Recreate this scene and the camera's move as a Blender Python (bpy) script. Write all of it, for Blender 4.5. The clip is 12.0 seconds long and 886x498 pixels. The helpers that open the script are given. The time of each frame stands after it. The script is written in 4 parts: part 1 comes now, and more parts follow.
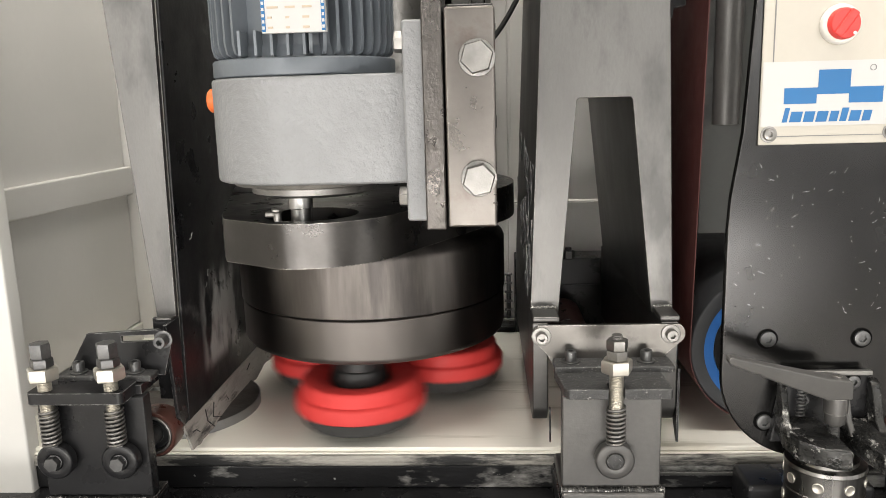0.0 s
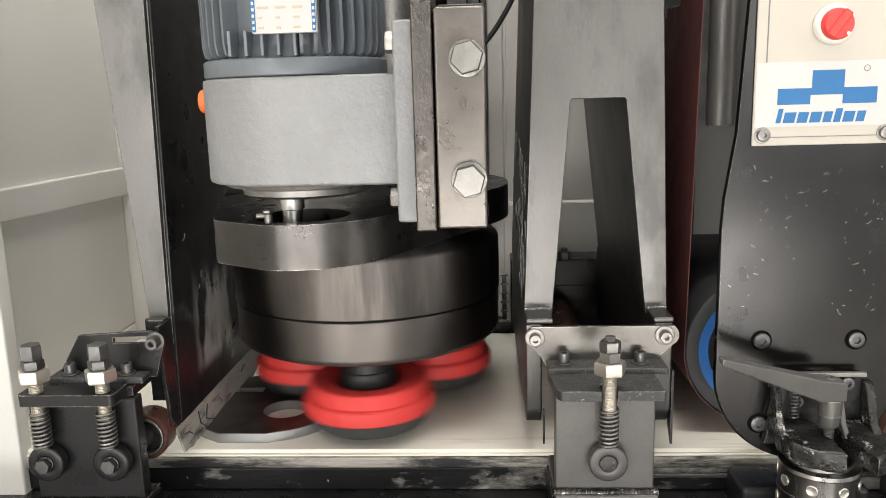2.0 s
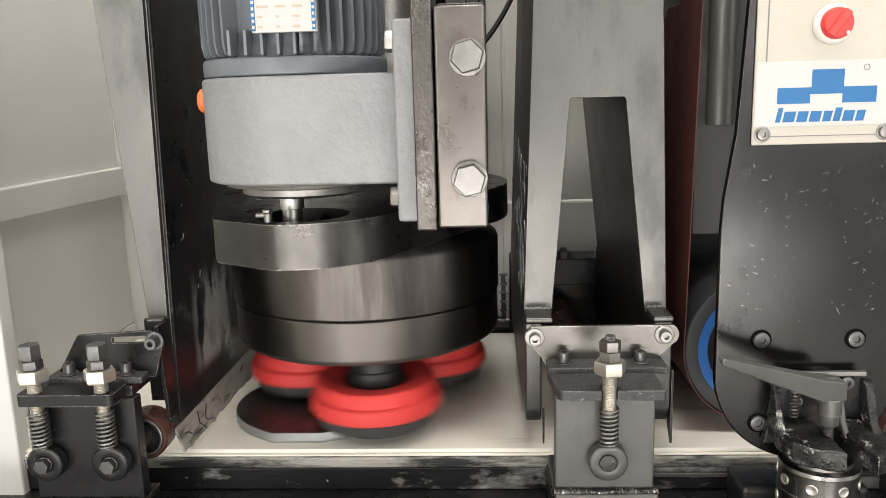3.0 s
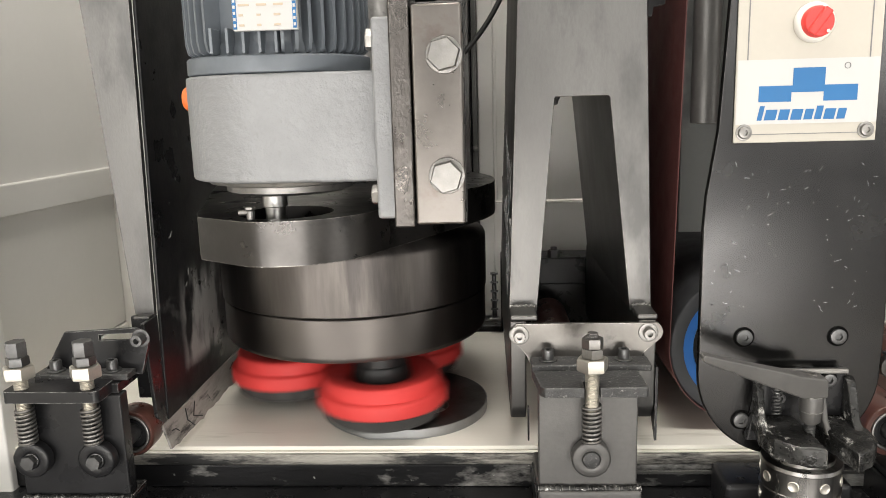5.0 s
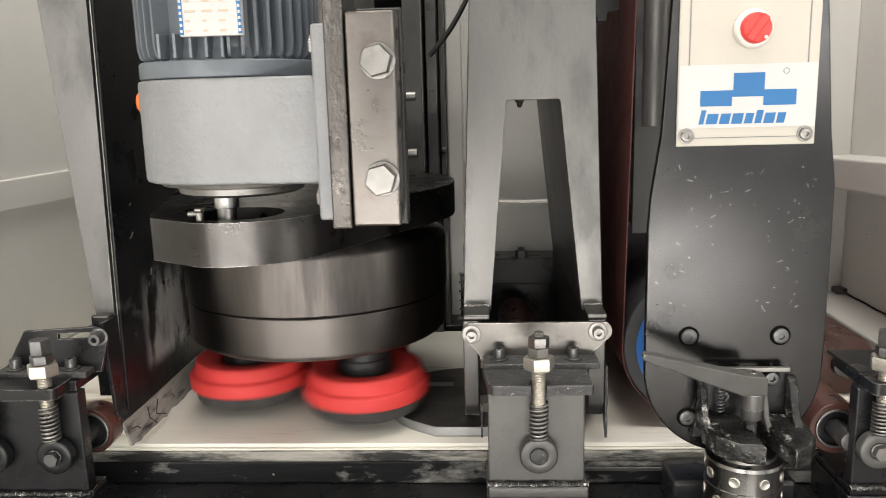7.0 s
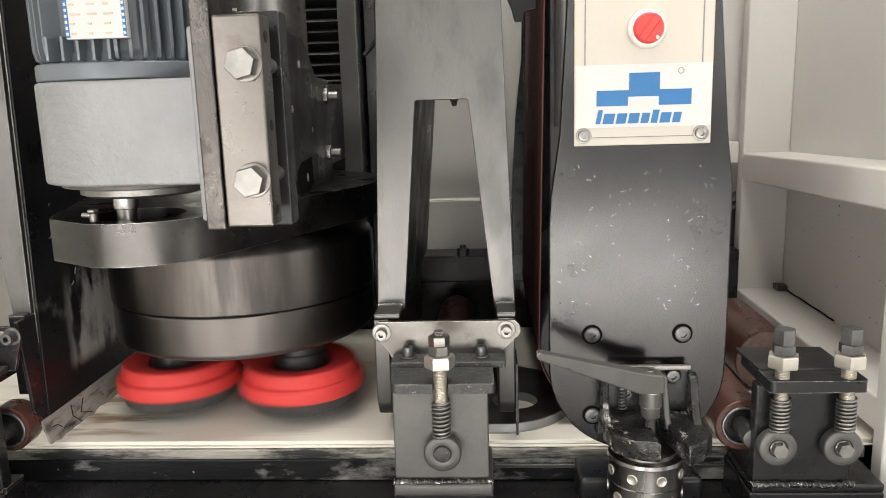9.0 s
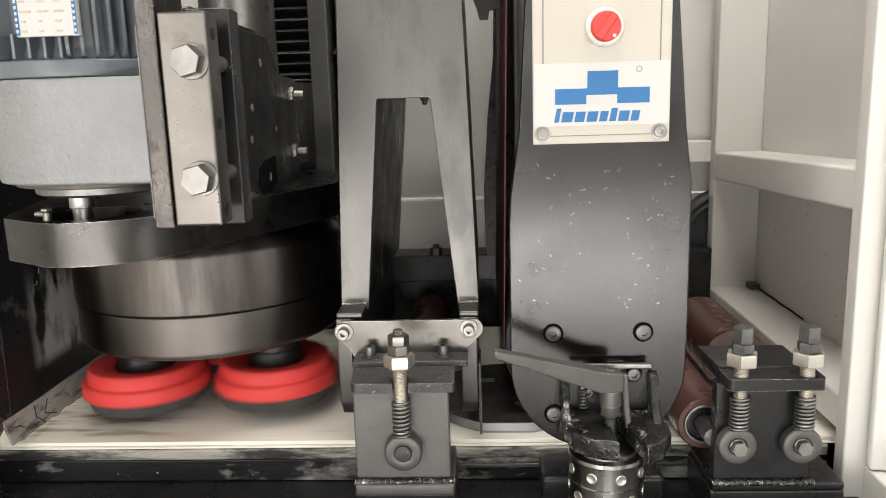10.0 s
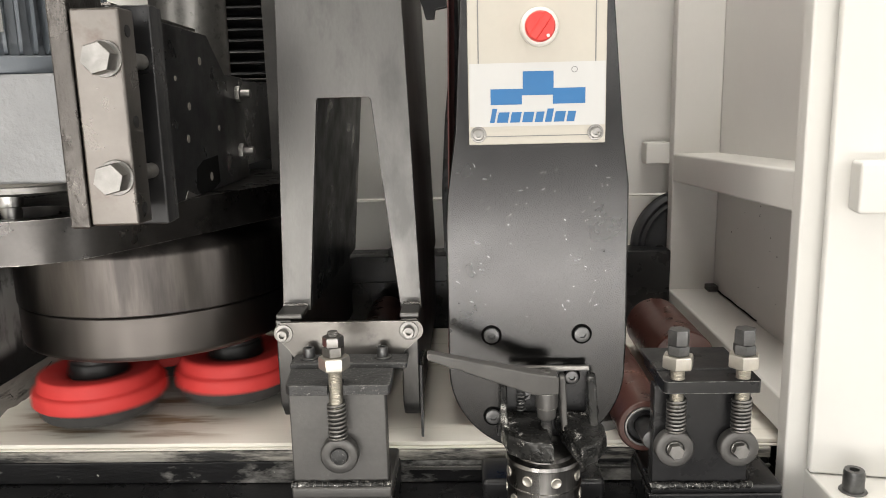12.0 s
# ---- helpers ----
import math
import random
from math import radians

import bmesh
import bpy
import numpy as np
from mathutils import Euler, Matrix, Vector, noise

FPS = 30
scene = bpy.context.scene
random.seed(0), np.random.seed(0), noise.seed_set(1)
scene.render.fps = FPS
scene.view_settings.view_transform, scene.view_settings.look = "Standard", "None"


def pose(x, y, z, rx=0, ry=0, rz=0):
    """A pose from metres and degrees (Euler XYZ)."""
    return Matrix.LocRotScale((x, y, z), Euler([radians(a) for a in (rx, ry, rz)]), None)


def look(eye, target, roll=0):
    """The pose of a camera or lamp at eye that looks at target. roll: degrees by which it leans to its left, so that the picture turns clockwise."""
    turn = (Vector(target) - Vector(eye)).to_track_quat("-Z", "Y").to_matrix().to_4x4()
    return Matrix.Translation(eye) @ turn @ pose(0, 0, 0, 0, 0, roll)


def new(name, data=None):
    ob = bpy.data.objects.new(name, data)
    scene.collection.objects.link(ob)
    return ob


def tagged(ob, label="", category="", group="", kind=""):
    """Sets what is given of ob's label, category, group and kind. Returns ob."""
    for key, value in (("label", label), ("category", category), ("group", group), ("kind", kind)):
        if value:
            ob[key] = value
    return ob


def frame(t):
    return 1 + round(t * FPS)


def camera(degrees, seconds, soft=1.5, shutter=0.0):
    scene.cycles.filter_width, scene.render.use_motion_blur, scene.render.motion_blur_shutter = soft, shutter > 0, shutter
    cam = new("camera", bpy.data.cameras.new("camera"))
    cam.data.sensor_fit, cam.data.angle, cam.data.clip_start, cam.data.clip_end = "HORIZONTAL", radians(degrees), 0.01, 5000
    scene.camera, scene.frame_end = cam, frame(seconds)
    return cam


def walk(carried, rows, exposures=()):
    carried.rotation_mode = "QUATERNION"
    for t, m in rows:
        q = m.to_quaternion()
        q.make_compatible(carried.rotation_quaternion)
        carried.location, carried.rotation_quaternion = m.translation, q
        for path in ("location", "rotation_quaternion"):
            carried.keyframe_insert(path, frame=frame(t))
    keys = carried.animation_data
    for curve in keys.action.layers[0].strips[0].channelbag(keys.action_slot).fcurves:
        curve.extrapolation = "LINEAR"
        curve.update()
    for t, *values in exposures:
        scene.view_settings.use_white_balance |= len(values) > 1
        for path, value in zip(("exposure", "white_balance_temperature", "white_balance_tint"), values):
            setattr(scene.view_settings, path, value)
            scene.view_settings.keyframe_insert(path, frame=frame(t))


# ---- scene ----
cam = camera(59.4, 12.0, soft=0.4, shutter=0.6)
PATH = [
    (0, (0.036, -0.008, 0.346), (-0.077, 1.951, -0.037), -1.6),
    (0.5, (0.039, -0.008, 0.347), (-0.073, 1.952, -0.037), -1.6),
    (1, (0.04, -0.007, 0.347), (-0.07, 1.952, -0.036), -1.6),
    (1.5, (0.041, -0.005, 0.347), (-0.068, 1.955, -0.036), -1.6),
    (2, (0.044, -0.004, 0.346), (-0.069, 1.956, -0.036), -1.6),
    (2.5, (0.041, -0.003, 0.346), (-0.066, 1.957, -0.037), -1.6),
    (4.5, (0.055, -0.006, 0.342), (-0.056, 1.955, -0.037), -1.6),
    (5, (0.062, -0.007, 0.342), (-0.05, 1.953, -0.038), -1.6),
    (5.5, (0.067, -0.009, 0.344), (-0.038, 1.951, -0.04), -1.6),
    (6, (0.077, -0.013, 0.345), (-0.027, 1.947, -0.038), -1.5),
    (6.5, (0.092, -0.017, 0.346), (-0.009, 1.943, -0.039), -1.5),
    (7, (0.115, -0.021, 0.345), (0.011, 1.94, -0.036), -1.5),
    (9, (0.228, -0.021, 0.347), (0.117, 1.938, -0.044), -1.7),
    (9.5, (0.245, -0.018, 0.345), (0.149, 1.942, -0.046), -1.7),
    (10, (0.265, -0.017, 0.344), (0.172, 1.942, -0.047), -1.7),
    (10.5, (0.28, -0.015, 0.345), (0.197, 1.944, -0.05), -1.6),
    (11, (0.3, -0.014, 0.341), (0.216, 1.946, -0.047), -1.6),
    (11.5, (0.315, -0.012, 0.341), (0.235, 1.948, -0.048), -1.5),
    (12, (0.325, -0.008, 0.341), (0.256, 1.952, -0.048), -1.4),
]

# the picture darkens a little as the white door comes in
walk(cam, [(t, look(eye, target, roll)) for t, eye, target, roll in PATH], exposures=[(0.0, 0.0), (8.0, 0.0), (10.0, -0.06), (12.0, -0.20)])

# ---- light: unseen lamps added in front of and above the open machine ----
world = bpy.data.worlds.new("hall_air")
scene.world = world
world.use_nodes = True
world.node_tree.nodes["Background"].inputs[0].default_value = (0.9, 0.95, 1.0, 1)
world.node_tree.nodes["Background"].inputs[1].default_value = 0.25


def area_lamp(name, eye, target, sx, sy, power, colour=(1, 0.95, 0.88)):
    data = bpy.data.lights.new(name, "AREA")
    data.shape, data.size, data.size_y, data.energy, data.color = "RECTANGLE", sx, sy, power, colour
    ob = new(name, data)
    ob.matrix_world = look(eye, target)
    return tagged(ob, "unseen overhead strip light, added", "lamp")


# Unseen strips, added to light floor, belt and side walls from above.
for lx in (-1.9, 0.1, 2.1):
    area_lamp("added_overhead_light", (lx, -1.5, 2.5), (lx, -1.5, 0.0), 0.4, 2.4, 15)
area_lamp("added_overhead_light", (0.0, 0.75, 2.3), (0.02, 0.95, 0.0), 2.2, 0.35, 62)
# Unseen light panels: some fitted to reflections in the steel, others added as fill.
for wx, wy, z, w, h, power in ((-2.1, -3.45, 0.45, 2.2, 2.75, 92), (0.85, -3.45, 0.85, 1.1, 0.9, 14), (2.55, -3.45, 1.05, 1.4, 1.5, 50), (0.25, -3.45, -0.79, 3.1, 0.38, 90), (3.45, -1.0, 0.45, 1.6, 2.75, 26)):
    lamp = area_lamp("added_hall_light", (wx, wy, z), (wx, 0, z - 0.05) if wy < -3 else (0, wy, z - 0.05), w, h, power, (1, 0.965, 0.92))
    tagged(lamp, "unseen light panel added in front of the machine", "window")


# ---- materials ----
def material(name, base, rough=0.5, metal=0.0, vary=0.2, scale=6.0, fine=120.0, bump=0.1, fleck=None, fleck_size=60.0,
             fleck_at=0.72, dark=None, dark_size=8.0, dark_at=0.6, aniso=0.0, streak=None, coat=0.0, rough_vary=0.15, edge=None, spec=0.5):
    m = bpy.data.materials.new(name)
    m.use_nodes = True
    nt = m.node_tree
    bsdf = nt.nodes["Principled BSDF"]

    def node(kind, **values):
        n = nt.nodes.new(kind)
        for k, v in values.items():
            n.inputs[k].default_value = v
        return n

    co = node("ShaderNodeTexCoord")
    vec = co.outputs["Object"]
    if streak:
        mp = node("ShaderNodeMapping")
        mp.inputs["Scale"].default_value = streak
        nt.links.new(vec, mp.inputs["Vector"])
        vec_s = mp.outputs["Vector"]
    else:
        vec_s = vec

    def noise_tex(s, detail=4.0, source=None, rough_n=0.6):
        n = node("ShaderNodeTexNoise", Scale=s, Detail=detail, Roughness=rough_n)
        nt.links.new(source or vec, n.inputs["Vector"])
        return n.outputs["Fac"]

    def ramp(fac, a, b, ca=(0, 0, 0, 1), cb=(1, 1, 1, 1)):
        r = nt.nodes.new("ShaderNodeValToRGB")
        r.color_ramp.elements[0].position, r.color_ramp.elements[1].position = a, b
        r.color_ramp.elements[0].color, r.color_ramp.elements[1].color = ca, cb
        nt.links.new(fac, r.inputs["Fac"])
        return r.outputs["Color"]

    def mix(fac, a, b):
        x = nt.nodes.new("ShaderNodeMix")
        x.data_type = "RGBA"
        for sock, v in ((x.inputs[0], fac), (x.inputs[6], a), (x.inputs[7], b)):
            if isinstance(v, tuple):
                sock.default_value = v
            else:
                nt.links.new(v, sock)
        return x.outputs[2]

    lo = tuple(max(0.0, c * (1 - vary)) for c in base) + (1,)
    hi = tuple(min(1.0, c * (1 + vary)) for c in base) + (1,)
    colour = ramp(noise_tex(scale, 5.0, vec_s), 0.3, 0.7, lo, hi)
    colour = mix(ramp(noise_tex(fine, 3.0, vec_s), 0.35, 0.75, (0, 0, 0, 1), (0.35, 0.35, 0.35, 1)), colour, lo)
    if dark:
        colour = mix(ramp(noise_tex(dark_size, 6.0, vec_s, 0.65), dark_at, dark_at + 0.12), colour, dark + (1,))
    if fleck:
        colour = mix(ramp(noise_tex(fleck_size, 6.0, vec, 0.75), fleck_at, fleck_at + 0.03), colour, fleck + (1,))
    if edge:
        bev = node("ShaderNodeBevel", Radius=0.0016)
        bev.samples = 4
        geo = nt.nodes.new("ShaderNodeNewGeometry")
        dot = nt.nodes.new("ShaderNodeVectorMath")
        dot.operation = "DOT_PRODUCT"
        nt.links.new(bev.outputs[0], dot.inputs[0])
        nt.links.new(geo.outputs["Normal"], dot.inputs[1])
        worn = nt.nodes.new("ShaderNodeMath")
        worn.operation = "MULTIPLY"
        nt.links.new(ramp(dot.outputs["Value"], 0.86, 0.985, (1, 1, 1, 1), (0, 0, 0, 1)), worn.inputs[0])
        nt.links.new(ramp(noise_tex(70, 3.0, vec, 0.7), 0.38, 0.60), worn.inputs[1])
        colour = mix(worn.outputs[0], colour, edge + (1,))
    bsdf.inputs["Specular IOR Level"].default_value = spec
    nt.links.new(colour, bsdf.inputs["Base Color"])
    rr = ramp(noise_tex(scale * 2.3, 5.0, vec_s), 0.25, 0.8, (rough - rough_vary * rough,) * 3 + (1,), (min(1, rough + rough_vary),) * 3 + (1,))
    nt.links.new(rr, bsdf.inputs["Roughness"])
    bsdf.inputs["Metallic"].default_value = metal
    bsdf.inputs["Coat Weight"].default_value = coat
    if aniso:
        bsdf.inputs["Anisotropic"].default_value = aniso
        tan = nt.nodes.new("ShaderNodeTangent")
        tan.direction_type, tan.axis = "RADIAL", "Z"
        nt.links.new(tan.outputs[0], bsdf.inputs["Tangent"])
        bsdf.inputs["Anisotropic Rotation"].default_value = 0.25
    if bump:
        b = node("ShaderNodeBump", Strength=bump, Distance=0.002)
        nt.links.new(noise_tex(fine, 4.0, vec_s), b.inputs["Height"])
        nt.links.new(b.outputs[0], bsdf.inputs["Normal"])
    return m


def glow(name, colour, strength):
    m = bpy.data.materials.new(name)
    m.use_nodes = True
    b = m.node_tree.nodes["Principled BSDF"]
    b.inputs["Base Color"].default_value = (0.05, 0.02, 0.01, 1)
    b.inputs["Emission Color"].default_value = colour + (1,)
    b.inputs["Emission Strength"].default_value = strength
    return m


WHITE = material("white_enclosure_paint", (0.655, 0.646, 0.618), 0.42, 0, 0.04, 3, 90, 0.04, dark=(0.60, 0.58, 0.535), dark_size=5, dark_at=0.68, fleck=(0.22, 0.20, 0.17), fleck_size=34, fleck_at=0.79)
FRAME = material("grey_rolled_steel", (0.132, 0.129, 0.125), 0.36, 0.9, 0.16, 6, 240, 0.08, fleck=(0.5, 0.49, 0.47), fleck_size=60, fleck_at=0.79,
                 dark=(0.085, 0.084, 0.082), dark_size=5, dark_at=0.52, edge=(0.75, 0.73, 0.68), rough_vary=0.08, streak=(1.6, 1, 0.6))
BLACK = material("black_oxide_steel", (0.015, 0.015, 0.016), 0.25, 0.0, 0.4, 9, 150, 0.10, fleck=(0.20, 0.195, 0.19), fleck_size=38, fleck_at=0.72, edge=(0.46, 0.45, 0.44), spec=0.34)
SHEET = material("black_smeared_sheet", (0.010, 0.010, 0.011), 0.25, 0.0, 0.5, 6, 140, 0.12, dark=(0.12, 0.118, 0.114), dark_size=9, dark_at=0.62, spec=0.34, rough_vary=0.3)
MOUNT = material("dark_mount_steel", (0.108, 0.105, 0.101), 0.40, 0.45, 0.25, 8, 160, 0.12, fleck=(0.3, 0.3, 0.29), fleck_size=70, fleck_at=0.74, edge=(0.55, 0.53, 0.51))
TIE = material("polished_tie_steel", (0.15, 0.142, 0.132), 0.3, 0.9, 0.25, 8, 160, 0.06, dark=(0.04, 0.04, 0.04), dark_size=14, dark_at=0.52, edge=(0.55, 0.53, 0.50))
RAIL = material("worn_black_rail", (0.012, 0.012, 0.013), 0.30, 0.0, 0.4, 14, 160, 0.25, fleck=(0.50, 0.49, 0.46), fleck_size=55, fleck_at=0.66,
                dark=(0.46, 0.45, 0.43), dark_size=9, dark_at=0.515, streak=(0.6, 1, 1.5), spec=0.3, edge=(0.45, 0.44, 0.41))
EDGE = material("worn_bright_edge", (0.42, 0.40, 0.36), 0.5, 0.2, 0.3, 20, 140, 0.4, dark=(0.03, 0.03, 0.03), dark_size=14, dark_at=0.47, streak=(0.5, 1, 3))
PANEL = material("gunmetal_panel_steel", (0.050, 0.0495, 0.0495), 0.20, 0.95, 0.25, 4, 260, 0.02, fleck=(0.22, 0.215, 0.205), fleck_size=140, fleck_at=0.735,
                 dark=(0.031, 0.033, 0.036), dark_size=5, dark_at=0.55, edge=(0.55, 0.54, 0.51), rough_vary=0.12)
# Dark steel of the web; on inner cheek and flange it paints shade.
CHEEK = material("dark_and_shaded_steel", (0.018, 0.018, 0.019), 0.26, 0.3, 0.4, 7, 190, 0.08, fleck=(0.50, 0.49, 0.47), fleck_size=60, fleck_at=0.69, edge=(0.50, 0.44, 0.42), rough_vary=0.3)
DRUM = material("turned_dark_steel", (0.165, 0.150, 0.140), 0.38, 1.0, 0.28, 24, 260, 0.04, aniso=0.8, dark=(0.095, 0.087, 0.084), dark_size=15, dark_at=0.56, streak=(1, 1, 0.12))
ARM = material("turned_arm_steel", (0.082, 0.078, 0.075), 0.24, 1.0, 0.2, 9, 200, 0.05, dark=(0.03, 0.03, 0.03), dark_size=8, dark_at=0.52, edge=(0.5, 0.48, 0.45), rough_vary=0.25)
CAST = material("grey_cast_paint", (0.262, 0.267, 0.275), 0.36, 0.15, 0.10, 12, 130, 0.8, fleck=(0.50, 0.50, 0.50), fleck_size=110, fleck_at=0.72, edge=(0.55, 0.55, 0.54))
MOTOR = material("blue_grey_motor_paint", (0.14, 0.158, 0.178), 0.34, 0.1, 0.15, 10, 150, 0.1)
PLATE = material("milled_plate_steel", (0.165, 0.152, 0.140), 0.27, 0.95, 0.14, 9, 220, 0.06, dark=(0.115, 0.090, 0.078), dark_size=9, dark_at=0.56, edge=(0.7, 0.68, 0.64))
ROUGH = material("burnt_rough_steel", (0.035, 0.035, 0.034), 0.22, 0.6, 0.5, 30, 90, 0.9, fleck=(0.50, 0.49, 0.47), fleck_size=44, fleck_at=0.59, dark=(0.17, 0.168, 0.16), dark_size=22, dark_at=0.55, edge=(0.72, 0.70, 0.67))
BURNT = material("burnt_bar_steel", (0.095, 0.088, 0.082), 0.24, 0.9, 0.25, 18, 160, 0.5, dark=(0.03, 0.026, 0.023), dark_size=24, dark_at=0.55, fleck=(0.62, 0.60, 0.56), fleck_size=70, fleck_at=0.66, edge=(0.72, 0.70, 0.67), streak=(1, 1, 0.6))
INNER = material("dull_inner_paint", (0.115, 0.118, 0.112), 0.5, 0, 0.15, 5, 120, 0.05, dark=(0.05, 0.05, 0.05), dark_size=5, dark_at=0.55)
GRIT = material("gritty_dark_steel", (0.060, 0.060, 0.060), 0.5, 0.4, 0.3, 20, 200, 0.6, fleck=(0.30, 0.295, 0.28), fleck_size=330, fleck_at=0.60, edge=(0.60, 0.58, 0.55))
ZINC = material("zinc_bolt_steel", (0.25, 0.242, 0.23), 0.32, 0.9, 0.2, 50, 300, 0.08, dark=(0.20, 0.195, 0.185), dark_size=70, dark_at=0.6)
SPRING = material("grey_spring_steel", (0.25, 0.243, 0.232), 0.36, 0.85, 0.15, 50, 300, 0.1, dark=(0.16, 0.155, 0.15), dark_size=60, dark_at=0.55)
NICKEL = material("yellow_zinc_nut", (0.62, 0.59, 0.53), 0.34, 0.85, 0.1, 60, 300, 0.06)
BOLT = material("blackened_bolt_steel", (0.13, 0.13, 0.13), 0.36, 0.8, 0.3, 50, 250, 0.1, fleck=(0.5, 0.49, 0.48), fleck_size=160, fleck_at=0.68)
COLLAR = material("dark_turned_collar", (0.30, 0.29, 0.278), 0.26, 1.0, 0.2, 20, 250, 0.03, aniso=0.6, dark=(0.12, 0.118, 0.115), dark_size=14, dark_at=0.55, streak=(1, 1, 0.1))
CHROME = material("bright_turned_steel", (0.58, 0.57, 0.555), 0.28, 1.0, 0.1, 20, 250, 0.03, aniso=0.5)
RED = material("red_foam_disc", (0.64, 0.044, 0.040), 0.62, 0, 0.08, 16, 200, 0.08)
PAD = material("black_abrasive_pad", (0.045, 0.044, 0.042), 0.9, 0, 0.3, 40, 160, 0.8)
HUB = material("black_hub", (0.03, 0.03, 0.03), 0.4, 0.6, 0.3, 20, 200, 0.05)
CREAM = material("cream_conveyor_belt", (0.88, 0.85, 0.77), 0.55, 0, 0.06, 5, 140, 0.06, streak=(0.25, 2.2, 1),
                 dark=(0.52, 0.485, 0.40), dark_size=7, dark_at=0.58)


def belt_stain(m, colour, x0, x1, y0, y1, axes="XY", stretch=(1, 5, 1), size=7.5, low=0.44, high=0.64):
    """Rubbed-in smears on one stretch of a surface, in the thing's own space."""
    nt = m.node_tree
    bsdf = nt.nodes["Principled BSDF"]
    old = bsdf.inputs["Base Color"].links[0].from_socket
    co, sep, mp = nt.nodes.new("ShaderNodeTexCoord"), nt.nodes.new("ShaderNodeSeparateXYZ"), nt.nodes.new("ShaderNodeMapping")
    nt.links.new(co.outputs["Object"], sep.inputs[0])
    nt.links.new(co.outputs["Object"], mp.inputs["Vector"])
    mp.inputs["Scale"].default_value = stretch
    tex = nt.nodes.new("ShaderNodeTexNoise")
    tex.inputs["Scale"].default_value, tex.inputs["Detail"].default_value = size, 5
    nt.links.new(mp.outputs[0], tex.inputs["Vector"])

    def ranged(source, a, b):
        r = nt.nodes.new("ShaderNodeMapRange")
        r.interpolation_type = "SMOOTHSTEP"
        r.inputs["From Min"].default_value, r.inputs["From Max"].default_value = a, b
        nt.links.new(source, r.inputs["Value"])
        return r.outputs["Result"]

    def times(a, b):
        p = nt.nodes.new("ShaderNodeMath")
        p.operation = "MULTIPLY"
        nt.links.new(a, p.inputs[0])
        nt.links.new(b, p.inputs[1])
        return p.outputs[0]

    area = times(times(ranged(sep.outputs[axes[0]], x0, x0 + 0.2 * (x1 - x0)), ranged(sep.outputs[axes[0]], x1, x1 - 0.26 * (x1 - x0))), times(ranged(sep.outputs[axes[1]], y0, y0 + 0.14 * (y1 - y0)), ranged(sep.outputs[axes[1]], y1, y1 - 0.35 * (y1 - y0))))
    mix = nt.nodes.new("ShaderNodeMix")
    mix.data_type = "RGBA"
    nt.links.new(times(area, ranged(tex.outputs["Fac"], low, high)), mix.inputs[0])
    nt.links.new(old, mix.inputs[6])
    mix.inputs[7].default_value = colour + (1,)
    nt.links.new(mix.outputs[2], bsdf.inputs["Base Color"])


belt_stain(CREAM, (0.36, 0.26, 0.165), -1.22, -0.84, -0.245, -0.02)
belt_stain(SHEET, (0.34, 0.335, 0.325), -0.185, 0.0, 0.075, 0.235, "YZ", (1, 1.6, 0.6), 17, 0.42, 0.60)
WORK = material("ground_work_steel", (0.15, 0.146, 0.14), 0.34, 0.85, 0.2, 16, 220, 0.08, dark=(0.09, 0.08, 0.075), dark_size=10, dark_at=0.5)
WORK_EDGE = material("cut_edge_steel", (0.34, 0.345, 0.345), 0.42, 0.8, 0.12, 20, 220, 0.08)
RUBBER = material("brown_roller_rubber", (0.088, 0.038, 0.030), 0.26, 0, 0.2, 12, 160, 0.08)
ABRASIVE = material("red_brown_abrasive", (0.115, 0.034, 0.030), 0.6, 0, 0.15, 14, 400, 0.3)
TYRE = material("black_drum_rubber", (0.04, 0.042, 0.045), 0.5, 0, 0.2, 14, 160, 0.1)
BLUE = material("blue_hub_plastic", (0.03, 0.16, 0.50), 0.4, 0, 0.1, 12, 160, 0.05)
SIGN = material("cream_sign_plate", (0.51, 0.48, 0.42), 0.4, 0.0, 0.05, 6, 160, 0.03)
STICKER = material("white_sticker", (0.55, 0.55, 0.54), 0.4, 0, 0.02, 6, 160, 0.0)
PRINT = material("blue_print", (0.015, 0.14, 0.36), 0.45, 0, 0.04, 20, 160, 0.0)
TAN = material("tan_print", (0.52, 0.43, 0.33), 0.5, 0, 0.05, 20, 160, 0.0)
GREY_PRINT = material("grey_print", (0.20, 0.20, 0.20), 0.5, 0, 0.05, 20, 160, 0.0)
KNOB = material("red_switch_plastic", (0.78, 0.045, 0.038), 0.35, 0, 0.05, 20, 160, 0.02)
WHITE_PLASTIC = material("white_switch_plastic", (0.75, 0.73, 0.68), 0.35, 0, 0.03, 20, 160, 0.02)
ORANGE = material("orange_plug_plastic", (0.80, 0.17, 0.035), 0.45, 0, 0.05, 20, 160, 0.02)
CABLE = material("black_cable_rubber", (0.02, 0.02, 0.02), 0.5, 0, 0.2, 20, 160, 0.05)
BELLOWS = material("black_bellows_cloth", (0.022, 0.022, 0.023), 0.6, 0, 0.2, 20, 160, 0.1)
# Flat black put in for groove and screw-seat shade; also the web's black patch.
PIT = material("black_groove_shade_and_patch", (0.004, 0.004, 0.004), 0.9, 0, 0.2, 20, 160, 0.0, spec=0.05)
SMEAR = material("grey_scrape", (0.17, 0.166, 0.16), 0.6, 0.1, 0.3, 40, 200, 0.1)
